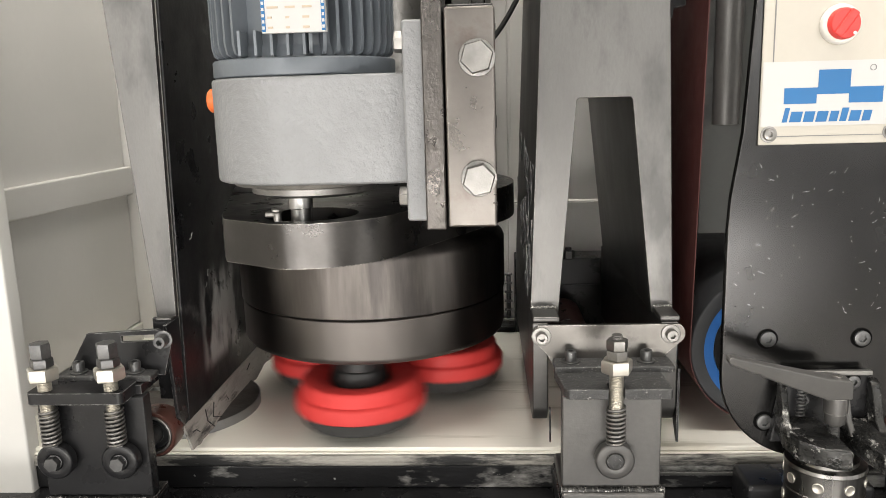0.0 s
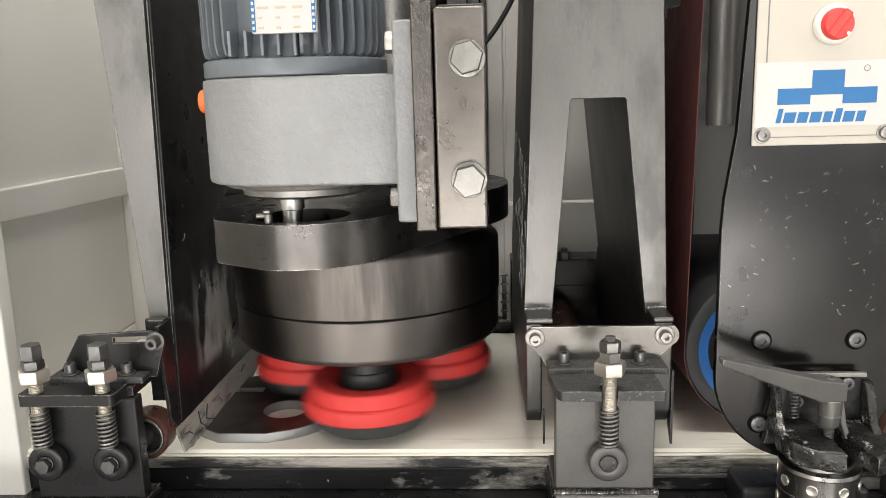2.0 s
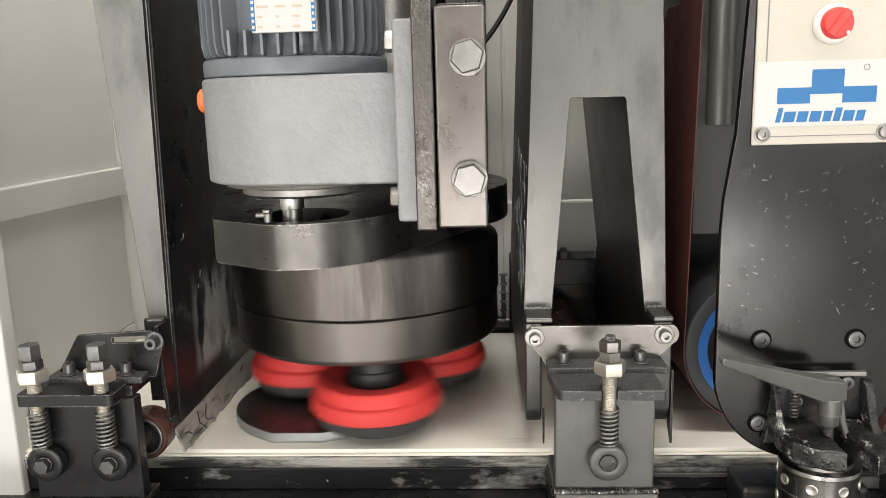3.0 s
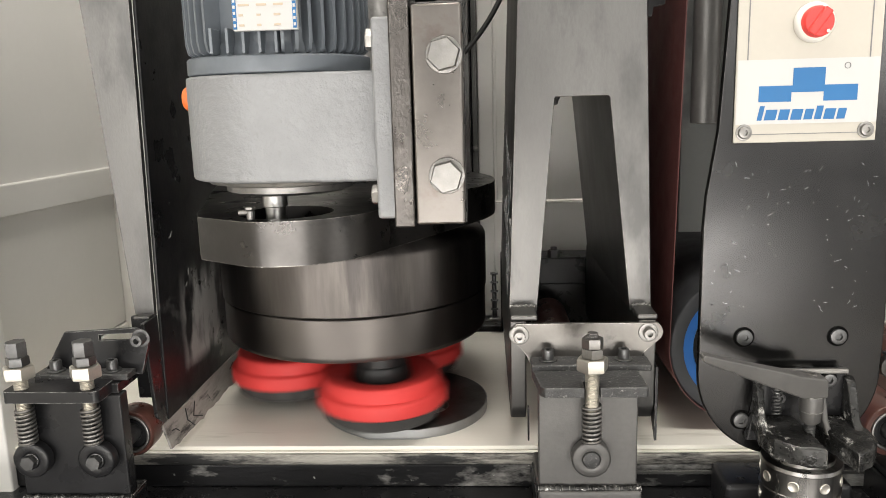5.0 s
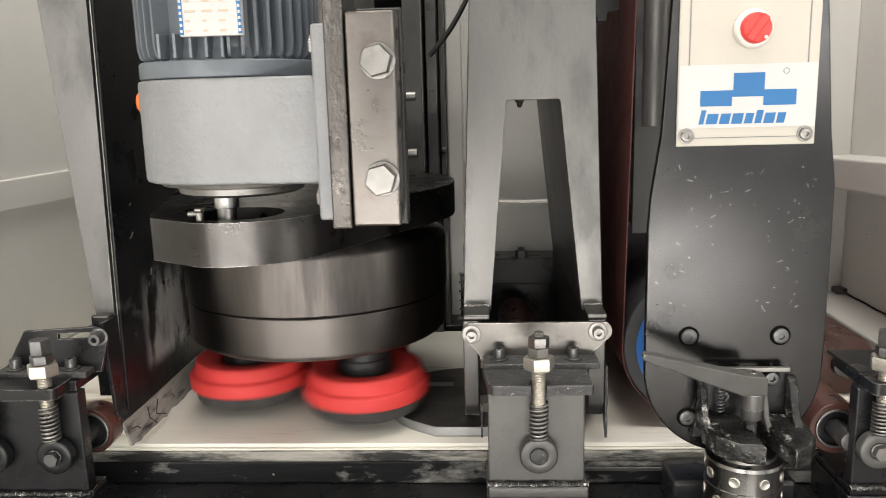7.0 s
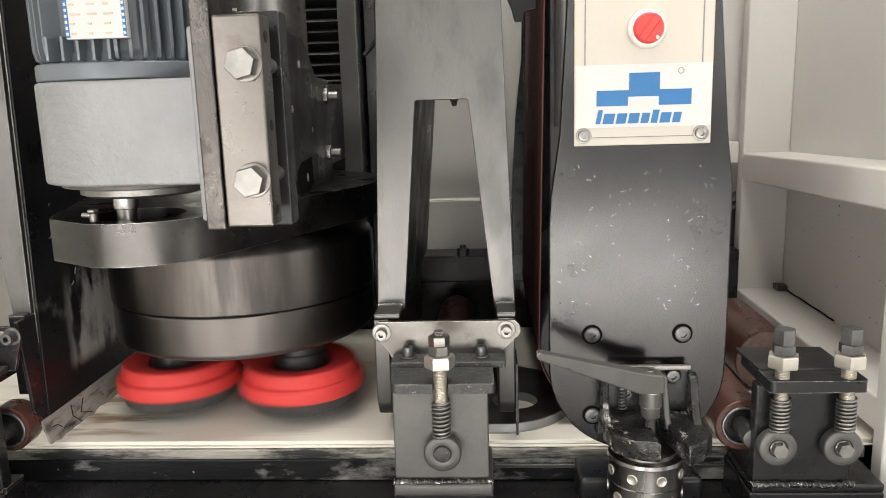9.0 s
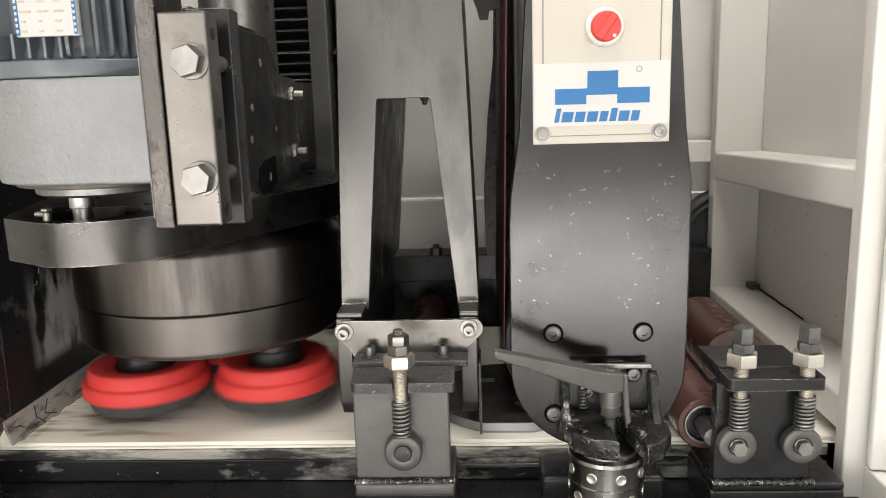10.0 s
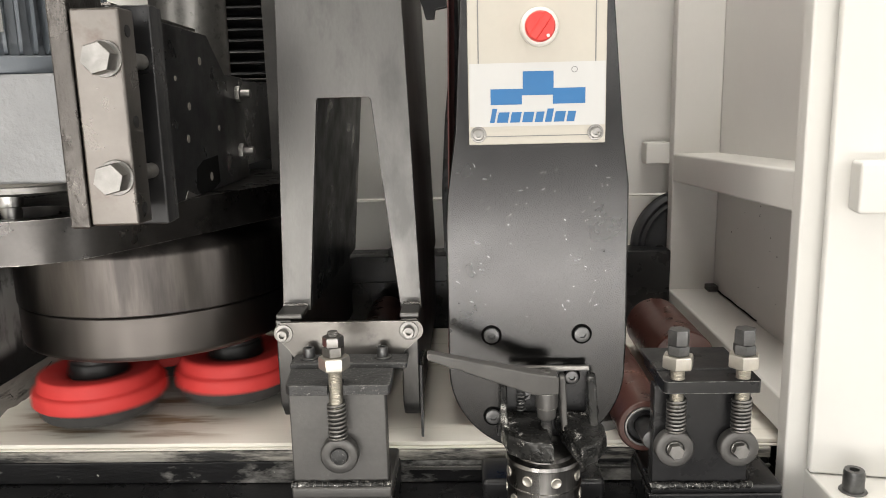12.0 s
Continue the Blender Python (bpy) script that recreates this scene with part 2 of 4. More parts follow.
FRAY = material("grey_frayed_rubber", (0.32, 0.305, 0.28), 0.45, 0, 0.35, 14, 120, 0.5, fleck=(0.45, 0.44, 0.40), fleck_size=60, fleck_at=0.67,
                dark=(0.025, 0.025, 0.025), dark_size=26, dark_at=0.56, streak=(1, 0.5, 2))
# Tones of the unseen hall, set for what the steel reflects.
CONCRETE = material("pale_unseen_floor", (0.58, 0.55, 0.50), 0.6, 0, 0.15, 2, 60, 0.1)
HALL = material("hall_wall_paint", (0.68, 0.67, 0.64), 0.7, 0, 0.06, 1, 40, 0.05)
DARK_HALL = material("dark_unseen_wall", (0.17, 0.185, 0.20), 0.6, 0, 0.1, 1, 40, 0.05)
SCUFF = material("white_scratch", (0.36, 0.368, 0.375), 0.6, 0.0, 0.1, 30, 200, 0.1)
SPARK = glow("spark_glow", (1.0, 0.26, 0.05), 22.0)

# ---- building helpers ----
PLACE = {}


def thing(name, x, y, z, label, category, group="", kind=""):
    ob = new(name)
    ob.empty_display_size = 0.02
    ob.location = (x, y, z)
    PLACE[ob.name] = Vector((x, y, z))
    return tagged(ob, label, category, group, kind)


def mesh_of(name, bm, mat, smooth=50):
    """A mesh whose soft edges are shaded by face area, so that flat faces stay flat up to their bevels."""
    me = bpy.data.meshes.new(name)
    bmesh.ops.recalc_face_normals(bm, faces=bm.faces[:])
    bm.normal_update()
    limit = math.cos(radians(smooth))
    bm.verts.ensure_lookup_table()
    near = {v: [(f.normal.copy(), f.calc_area()) for f in v.link_faces] for v in bm.verts}
    corner = []
    for f in bm.faces:
        f.smooth = True
        n = f.normal
        for lp in f.loops:
            total = Vector((0, 0, 0))
            for m, area in near[lp.vert]:
                if m.dot(n) > limit:
                    total += m * area
            corner.append(total.normalized() if total.length > 1e-12 else n.copy())
    bm.to_mesh(me)
    bm.free()
    me.normals_split_custom_set(corner)
    me.materials.append(mat)
    return me


def part(name, bm, mat, parent, label=""):
    """bm is in world metres; it becomes one mesh under parent."""
    base = PLACE[parent.name]
    bm.transform(Matrix.Translation(-base))
    ob = new(name, mesh_of(name, bm, mat))
    ob.parent = parent
    PLACE[ob.name] = base
    return tagged(ob, label)


def structure(name, bm, mat, label, category):
    ob = new(name, mesh_of(name, bm, mat))
    PLACE[ob.name] = Vector((0, 0, 0))
    return tagged(ob, label, category, kind="structure")


def bevelled(bm, width, segments=2):
    if width > 0:
        es = [e for e in bm.edges if len(e.link_faces) == 2 and e.calc_face_angle(0) > radians(40)]
        bmesh.ops.bevel(bm, geom=es, offset=width, segments=segments, affect="EDGES", profile=0.5, clamp_overlap=True)
    return bm


def join(*bms):
    """Several bmeshes of one part."""
    out = bms[0]
    for b in bms[1:]:
        me = bpy.data.meshes.new("tmp")
        b.to_mesh(me)
        b.free()
        out.from_mesh(me)
        bpy.data.meshes.remove(me)
    return out


def box(x0, x1, y0, y1, z0, z1, bev=0.0015):
    bm = bmesh.new()
    bmesh.ops.create_cube(bm, size=1, matrix=Matrix.Translation(((x0 + x1) / 2, (y0 + y1) / 2, (z0 + z1) / 2)) @ Matrix.Diagonal((x1 - x0, y1 - y0, z1 - z0, 1)))
    return bevelled(bm, bev)


def prism(points, axis, a, b, bev=0.0015):
    """An outline pushed along an axis from a to b. axis y: points are x, z; axis z: x, y; axis x: y, z."""
    put = {"y": lambda p, c: (p[0], c, p[1]), "z": lambda p, c: (p[0], p[1], c), "x": lambda p, c: (c, p[0], p[1])}[axis]
    bm = bmesh.new()
    lo = [bm.verts.new(put(p, a)) for p in points]
    hi = [bm.verts.new(put(p, b)) for p in points]
    bm.faces.new(lo)
    bm.faces.new(hi[::-1])
    n = len(points)
    for i in range(n):
        bm.faces.new((lo[i], hi[i], hi[(i + 1) % n], lo[(i + 1) % n]))
    bmesh.ops.recalc_face_normals(bm, faces=bm.faces[:])
    return bevelled(bm, bev)


def lathe(profile, centre=(0, 0, 0), axis="z", seg=48, sweep=360):
    """profile: radius, height pairs, turned about an axis through centre."""
    bm = bmesh.new()
    rings = []
    closed = sweep == 360
    steps = seg if closed else seg + 1
    for r, h in profile:
        ring = []
        for i in range(steps):
            a = radians(sweep) * i / seg
            ring.append(bm.verts.new((r * math.cos(a), r * math.sin(a), h)))
        rings.append(ring)
    for r0, r1 in zip(rings, rings[1:]):
        for i in range(seg):
            j = (i + 1) % steps
            bm.faces.new((r0[i], r0[j], r1[j], r1[i]))
    bmesh.ops.remove_doubles(bm, verts=bm.verts[:], dist=1e-6)
    turn = {"z": Matrix(), "y": pose(0, 0, 0, 90), "x": pose(0, 0, 0, 0, 90)}[axis]
    bm.transform(Matrix.Translation(centre) @ turn)
    return bm


def disc(r, h0, h1, centre, axis="z", seg=40, bev=0.001):
    """A solid round with softened rims. Along y, height counts towards the viewer."""
    return lathe([(0, h0), (r - bev, h0), (r, h0 + bev), (r, h1 - bev), (r - bev, h1), (0, h1)], centre, axis, seg)


def ring(r0, r1, h0, h1, centre, axis="z", seg=40, bev=0.001):
    return lathe([(r0, h0), (r1 - bev, h0), (r1, h0 + bev), (r1, h1 - bev), (r1 - bev, h1), (r0 + bev, h1), (r0, h1 - bev), (r0, h0)], centre, axis, seg)


def hexagon(width, h0, h1, centre, axis="z", turn=0):
    """A hexagonal head or nut, chamfered, of that width across its flats."""
    r = width / math.sqrt(3)
    bm = bmesh.new()
    rings = []
    c = (h1 - h0) * 0.12
    for k, h in ((0.93, h0), (1, h0 + c), (1, h1 - c), (0.93, h1)):
        rings.append([bm.verts.new((k * r * math.cos(radians(60 * i + turn)), k * r * math.sin(radians(60 * i + turn)), h)) for i in range(6)])
    for a, b in zip(rings, rings[1:]):
        for i in range(6):
            bm.faces.new((a[i], a[(i + 1) % 6], b[(i + 1) % 6], b[i]))
    bm.faces.new(rings[0])
    bm.faces.new(rings[-1])
    t = {"z": Matrix(), "y": pose(0, 0, 0, 90), "x": pose(0, 0, 0, 0, 90)}[axis]
    bm.transform(Matrix.Translation(centre) @ t)
    bmesh.ops.recalc_face_normals(bm, faces=bm.faces[:])
    return bm


def socket_screw(r, h, centre, axis="y"):
    """A cap screw head with its hexagonal recess."""
    q, d = r * 0.5, h * 0.6
    bm = lathe([(0, 0), (r, 0), (r, h * 0.85), (r * 0.9, h), (q, h), (q * 0.96, h - d), (0, h - d)], (0, 0, 0), "z", 24)
    for v in bm.verts:
        rr = math.hypot(v.co.x, v.co.y)
        if 0 < rr < q * 1.02:
            a = math.atan2(v.co.y, v.co.x)
            k = math.cos(math.pi / 6) / math.cos((a % (math.pi / 3)) - math.pi / 6)
            v.co.x *= k
            v.co.y *= k
    t = {"z": Matrix(), "y": pose(0, 0, 0, 90), "x": pose(0, 0, 0, 0, 90)}[axis]
    bm.transform(Matrix.Translation(centre) @ t)
    return bm


def tube(points, r, sides=8, closed=False):
    bm = bmesh.new()
    pts = [Vector(p) for p in points]
    rings = []
    up = None
    for i, p in enumerate(pts):
        d = (pts[min(i + 1, len(pts) - 1)] - pts[max(i - 1, 0)]).normalized()
        if up is None:
            up = d.orthogonal().normalized()
        up = (up - d * up.dot(d)).normalized()
        w = d.cross(up)
        rings.append([bm.verts.new(p + r * (math.cos(2 * math.pi * k / sides) * up + math.sin(2 * math.pi * k / sides) * w)) for k in range(sides)])
    for a, b in zip(rings, rings[1:]):
        for k in range(sides):
            bm.faces.new((a[k], a[(k + 1) % sides], b[(k + 1) % sides], b[k]))
    bm.faces.new(rings[0])
    bm.faces.new(rings[-1])
    return bm


def helix(x, y, z0, z1, r, turns, wire):
    n = int(turns * 16)
    return tube([(x - r * math.sin(2 * math.pi * turns * i / n), y + r * math.cos(2 * math.pi * turns * i / n), z0 + (z1 - z0) * i / n) for i in range(n + 1)], wire, 6)


def threads(x, y, z0, z1, r, pitch=0.0018):
    prof, z = [(0, z0)], z0
    while z < z1 - pitch:
        prof += [(r, z), (r * 0.86, z + pitch / 2)]
        z += pitch
    prof += [(r, z), (r * 0.9, z1), (0, z1)]
    return lathe(prof, (x, y, 0), "z", 20)


def arc(cx, cy, r, a0, a1, n):
    return [(cx + r * math.cos(radians(a0 + (a1 - a0) * i / n)), cy + r * math.sin(radians(a0 + (a1 - a0) * i / n))) for i in range(n + 1)]


def holed_plate(outline, holes, axis, a, b):
    """A plate with through openings: outline and openings are loops of points."""
    put = {"y": lambda p, c: (p[0], c, p[1]), "z": lambda p, c: (p[0], p[1], c), "x": lambda p, c: (c, p[0], p[1])}[axis]
    bm = bmesh.new()
    edges, loops = [], []
    for loop in [outline] + holes:
        vs = [bm.verts.new(put(p, a)) for p in loop]
        loops.append(vs)
        edges += [bm.edges.new((vs[i], vs[(i + 1) % len(vs)])) for i in range(len(vs))]
    bmesh.ops.triangle_fill(bm, use_beauty=True, use_dissolve=False, edges=edges)
    ex = bmesh.ops.extrude_face_region(bm, geom=bm.faces[:])
    shift = Vector(put((0, 0), b)) - Vector(put((0, 0), a))
    bmesh.ops.translate(bm, verts=[g for g in ex["geom"] if isinstance(g, bmesh.types.BMVert)], vec=shift)
    bmesh.ops.recalc_face_normals(bm, faces=bm.faces[:])
    return bm


# ---- the unseen hall, added to close the place, and the enclosure ----
# Floor pale, south and east walls dark, to shape reflections in the cover plate.
structure("floor", box(-3.5, 3.5, -3.5, 3.0, -1.1, -1.0, 0), CONCRETE, "unseen added floor, pale for the steel to reflect", "floor")
structure("ceiling", box(-3.5, 3.5, -3.5, 3.0, 2.6, 2.7, 0), HALL, "pale hall ceiling", "ceiling")
structure("wall_south", box(-3.5, 3.5, -3.6, -3.5, -1.0, 2.6, 0), DARK_HALL, "unseen added wall behind the viewer, dark for the steel to reflect", "wall")
structure("wall_north", box(-3.5, 3.5, 3.0, 3.1, -1.0, 2.6, 0), HALL, "pale hall wall behind the machine", "wall")
structure("wall_east", box(3.5, 3.6, -3.5, 3.0, -1.0, 2.6, 0), DARK_HALL, "unseen added side wall, dark for the steel to reflect", "wall")
structure("wall_west", box(-3.6, -3.5, -3.5, 3.0, -1.0, 2.6, 0), HALL, "pale hall side wall", "wall")

enclosure = thing("machine_enclosure", 0, 1.2, -0.2, "white painted sheet-metal machine enclosure with open front", "machine housing")
part("back_panel", box(-0.80, 0.95, 1.50, 1.52, 0.145, 1.0, 0.001), WHITE, enclosure)
part("lower_back_panel", box(-0.80, 0.95, 1.495, 1.515, -0.2, 0.140, 0.001), WHITE, enclosure)
part("back_seam_post", box(0.0505, 0.0785, 1.484, 1.4945, -0.083, 1.0, 0.002), WHITE, enclosure)
part("seam_cover", box(0.0800, 0.0850, 1.490, 1.4948, 0.1455, 1.0, 0.0008), WHITE, enclosure)
part("plinth", box(-1.2, 1.2, 0.55, 1.6, -0.98, -0.165, 0.004), BLACK, enclosure, "black machine plinth")


def side_wall(s, x, front, back):
    """One side of the enclosure: an outer skin, posts and cross rails inside it. s: +1 or -1 is outward."""
    d = 0.085

    def bx(x0, x1, *rest):
        return box(min(x + s * x0, x + s * x1), max(x + s * x0, x + s * x1), *rest)

    part("skin", bx(d, d + 0.01, front, back, -0.2, 1.0, 0.001), WHITE, enclosure)
    part("front_post", bx(-0.002, d, front - 0.002, front + 0.024, -0.2, 1.0, 0.003), WHITE, enclosure)
    part("back_post", bx(0, d, back - 0.03, back, -0.06, 1.0, 0.003), WHITE, enclosure)
    rail = [(front + 0.024, 0.197), (front + 0.024, 0.247), (back - 0.03, 0.226), (back - 0.03, 0.175)]
    part("middle_rail", prism(rail, "x", min(x, x + s * d), max(x, x + s * d), 0.004), WHITE, enclosure)
    part("lower_rail", bx(0, d, front + 0.024, back - 0.02, -0.075, -0.03, 0.004), WHITE, enclosure)


side_wall(1, 0.700, 0.872, 1.462)
part("outfeed_bracket", box(0.655, 0.70, 1.452, 1.49, 0.205, 0.245, 0.003), WHITE, enclosure)
pulley = thing("drive_pulley", 0.745, 1.48, -0.08, "black ribbed drive pulley behind the white frame", "pulley")
part("rim", lathe([(0.02, 0), (0.08, 0.0), (0.088, 0.006), (0.094, 0.001), (0.100, 0.006), (0.107, 0.003), (0.110, -0.002), (0.110, -0.018), (0.02, -0.018)], (0.748, 1.474, 0.045), "y", 72), TYRE, pulley)
part("hub", disc(0.03, 0, 0.012, (0.748, 1.474, 0.045), "y", 32), HUB, pulley)

# the infeed side is a plain lining with one raised band
part("infeed_lining", box(-0.68, -0.632, 0.90, 1.40, -0.06, 1.0, 0.002), WHITE, enclosure)
part("infeed_lower_lining", box(-0.68, -0.628, 0.90, 1.40, -0.2, -0.062, 0.002), WHITE, enclosure)
part("infeed_band", prism([(0.934, 0.196), (0.934, 0.240), (1.40, 0.2365), (1.40, 0.185)], "x", -0.6322, -0.618, 0.003), WHITE, enclosure)
part("infeed_post", box(-0.70, -0.5655, 0.905, 0.932, -0.2, 1.0, 0.003), WHITE, enclosure)
part("infeed_back_post", box(-0.66, -0.560, 1.402, 1.46, -0.2, 1.0, 0.003), WHITE, enclosure)

door_out = thing("enclosure_door", 0.72, 0.87, -0.14, "white sheet-metal machine door standing open", "door", "machine doors")
leaf = box(0.0, 0.42, -0.014, 0.0, -0.1075, 1.0, 0.004)
band = box(0.020, 0.42, -0.05, -0.014, 0.207, 0.262, 0.004)
for name, bm in (("door_leaf", leaf), ("stiffener", band)):
    bm.transform(pose(0.722, 0.866, 0, 0, 0, -10))
    part(name, bm, WHITE, door_out)
sill = thing("outfeed_sill", 0.85, 0.8, -0.165, "white painted machine sill plate", "sill")
part("plate", box(0.722, 1.2, 0.62, 0.869, -0.165, -0.1085, 0.003), WHITE, sill)
loose = thing("cap_screw", 0.752, 0.812, -0.1083, "loose black socket cap screw standing on the white sill", "screw")
part("head", socket_screw(0.0115, 0.024, (0.752, 0.812, -0.1062), "z"), BOLT, loose)
part("washer", ring(0.006, 0.0150, 0, 0.0022, (0.752, 0.812, -0.1083), "z", 24), BOLT, loose)
# Black tube drawn for the dark seam gap above the lower rail.
part("dark_seam_line", tube([(0.7846, 1.432 - 0.020 * k, -0.0285 + 0.0006 * math.sin(k * 1.7)) for k in range(12)], 0.0014, 6), PIT, enclosure)
part("corner_clip", box(0.766, 0.7845, 1.405, 1.430, -0.0295, -0.0190, 0.001), MOUNT, enclosure, "small grey corner clip")
gm = random.Random(9)
for k in range(22):
    gy, gz, gr = gm.uniform(0.98, 1.40), gm.choice((gm.uniform(0.06, 0.15), gm.uniform(0.0, 0.18))), gm.uniform(0.0005, 0.0013)
    part("grime_mark", disc(gr, -0.0003, 0.0004, (0.7848, gy, gz), "x", 8, 0.0001), SMEAR, enclosure)

# ---- conveyor ----
bed = thing("conveyor_bed", 0, 1.15, -0.165, "black worn steel conveyor bed with a chipped front rail", "conveyor")
part("front_rail", box(-0.62, 0.70, 0.917, 0.945, -0.150, -0.1184, 0.003), RAIL, bed, "black rail with worn grey patches")
part("rail_edge", box(-0.62, 0.70, 0.9140, 0.940, -0.1180, -0.1037, 0.002), EDGE, bed, "chipped bright rail edge")
part("slide_plate", box(-0.62, 0.70, 0.945, 1.42, -0.150, -0.1068, 0.001), BLACK, bed)
part("base_table", box(-0.72, 0.72, 0.60, 1.49, -0.165, -0.1505, 0.002), BLACK, bed)
part("guide_strip", box(0.235, 0.70, 0.9135, 0.9168, -0.131, -0.126, 0.0008), MOUNT, bed)

belt = thing("conveyor_belt", 0, 1.17, -0.1065, "cream conveyor belt with brown worn streaks", "belt")
part("belt_top", box(-1.55, 0.85, 0.921, 1.415, -0.1006, -0.0950, 0.001), CREAM, belt)
part("belt_ply", box(-1.55, 0.85, 0.917, 1.412, -0.1032, -0.1010, 0.0006), CREAM, belt)
back_beam = thing("back_beam", 0.2, 1.4, -0.15, "black steel beam behind the conveyor", "beam")
part("beam", box(0.088, 0.70, 1.425, 1.483, -0.150, 0.047, 0.003), BLACK, back_beam)
part("low_beam", box(-0.60, 0.0878, 1.425, 1.460, -0.150, -0.086, 0.003), BLACK, back_beam)
part("cap", box(0.09, 0.36, 1.395, 1.425, 0.00, 0.050, 0.003), BLACK, back_beam)
part("bolt", hexagon(0.020, 0, 0.014, (0.185, 1.40, 0.0502), "z"), BOLT, back_beam)
part("bolt_stud", disc(0.006, 0, 0.006, (0.185, 1.40, 0.0642), "z", 16), BOLT, back_beam)

# ---- hold-down rollers ----


def hold_roller(x, radius=0.0325, length=0.515):
    r = thing("hold_down_roller", x, 0.865, -0.0945, "red-brown rubber hold-down roller with a bearing hub", "roller", "hold-down rollers")
    c = (x, 0.865, -0.052)
    part("rubber_sleeve", lathe([(0.025, 0), (radius - 0.002, 0), (radius, -0.003), (radius, 0.005 - length), (radius - 0.002, -length), (0.025, -length)], c, "y", 56), RUBBER, r)
    part("hub", lathe([(0.025, -0.004), (0.0235, 0.001), (0.0205, -0.006), (0.012, -0.008), (0.012, 0.004 - length), (0.025, 0.004 - length)], c, "y", 40), CHROME, r)
    part("hub_rim", ring(0.0212, 0.0246, -0.002, 0.0022, c, "y", 44, 0.0008), SPRING, r, "bright bearing rim")
    part("bearing", ring(0.012, 0.0202, -0.010, -0.004, c, "y", 36), BLACK, r)
    part("axle", disc(0.0115, 0.002 - length, 0.038, c, "y", 28), BOLT, r)
    return r


hold_roller(-0.3790, 0.0300, 0.034)
for rx in (0.172, 0.530):
    hold_roller(rx)
outfeed = thing("outfeed_roller", 0.634, 1.17, -0.0945, "large dark red rubber outfeed roller resting on the belt", "roller")
part("rubber_sleeve", lathe([(0.018, 0), (0.044, 0), (0.046, -0.003), (0.046, -0.187), (0.044, -0.190), (0.018, -0.190)], (0.634, 1.08, -0.0485), "y", 64), RUBBER, outfeed)
part("axle", disc(0.0175, -0.200, 0.010, (0.634, 1.08, -0.0485), "y", 32), BOLT, outfeed)

# ---- tension mounts with sprung eye bolts ----


def sprung_bolt(mount, x, y, nut, top, steel, single, z=-0.055):
    """An eye bolt through the lug plate: eye, spring, rod, nuts. nut: foot of the lock nut; top: end of the rod."""
    eye = ring(0.009, 0.0215, -0.0065, 0.0075, (x, y + 0.006, z), "y", 40, 0.0022)
    rod = part("eye_bolt", join(threads(x, y, z + 0.020, top, 0.0058), eye), steel, mount)
    part("spring", helix(x, y, z + 0.021, 0.0100, 0.0094, 9, 0.0017), SPRING, rod, "steel compression spring")
    part("thread", threads(x, y, 0.000, nut, 0.0078), NICKEL, rod)
    part("lock_nut", hexagon(0.0300, nut, nut + 0.0145, (x, y, 0), "z", 8), NICKEL, rod, "pale zinc hexagon nut")
    part("upper_nut", hexagon(0.0215, nut + 0.0150, nut + 0.0255, (x, y, 0), "z", 20), ZINC if single else BOLT, rod)
    part("top_nut", hexagon(0.0205, nut + 0.0258, nut + (0.0372 if single else 0.0430), (x, y, 0), "z", 5), ZINC if single else BOLT, rod)
    if single:
        part("pin", disc(0.0095, -0.004, 0.0020, (x, y - 0.0005, z), "y", 28, 0.0012), GRIT, rod)
    else:
        part("pin", join(disc(0.0093, -0.004, 0.0010, (x, y - 0.0005, z), "y", 28, 0.0010), hexagon(0.0155, 0.001, 0.0085, (x, y - 0.0005, z), "y", 10)), BOLT if steel is BLACK else SPRING, rod)


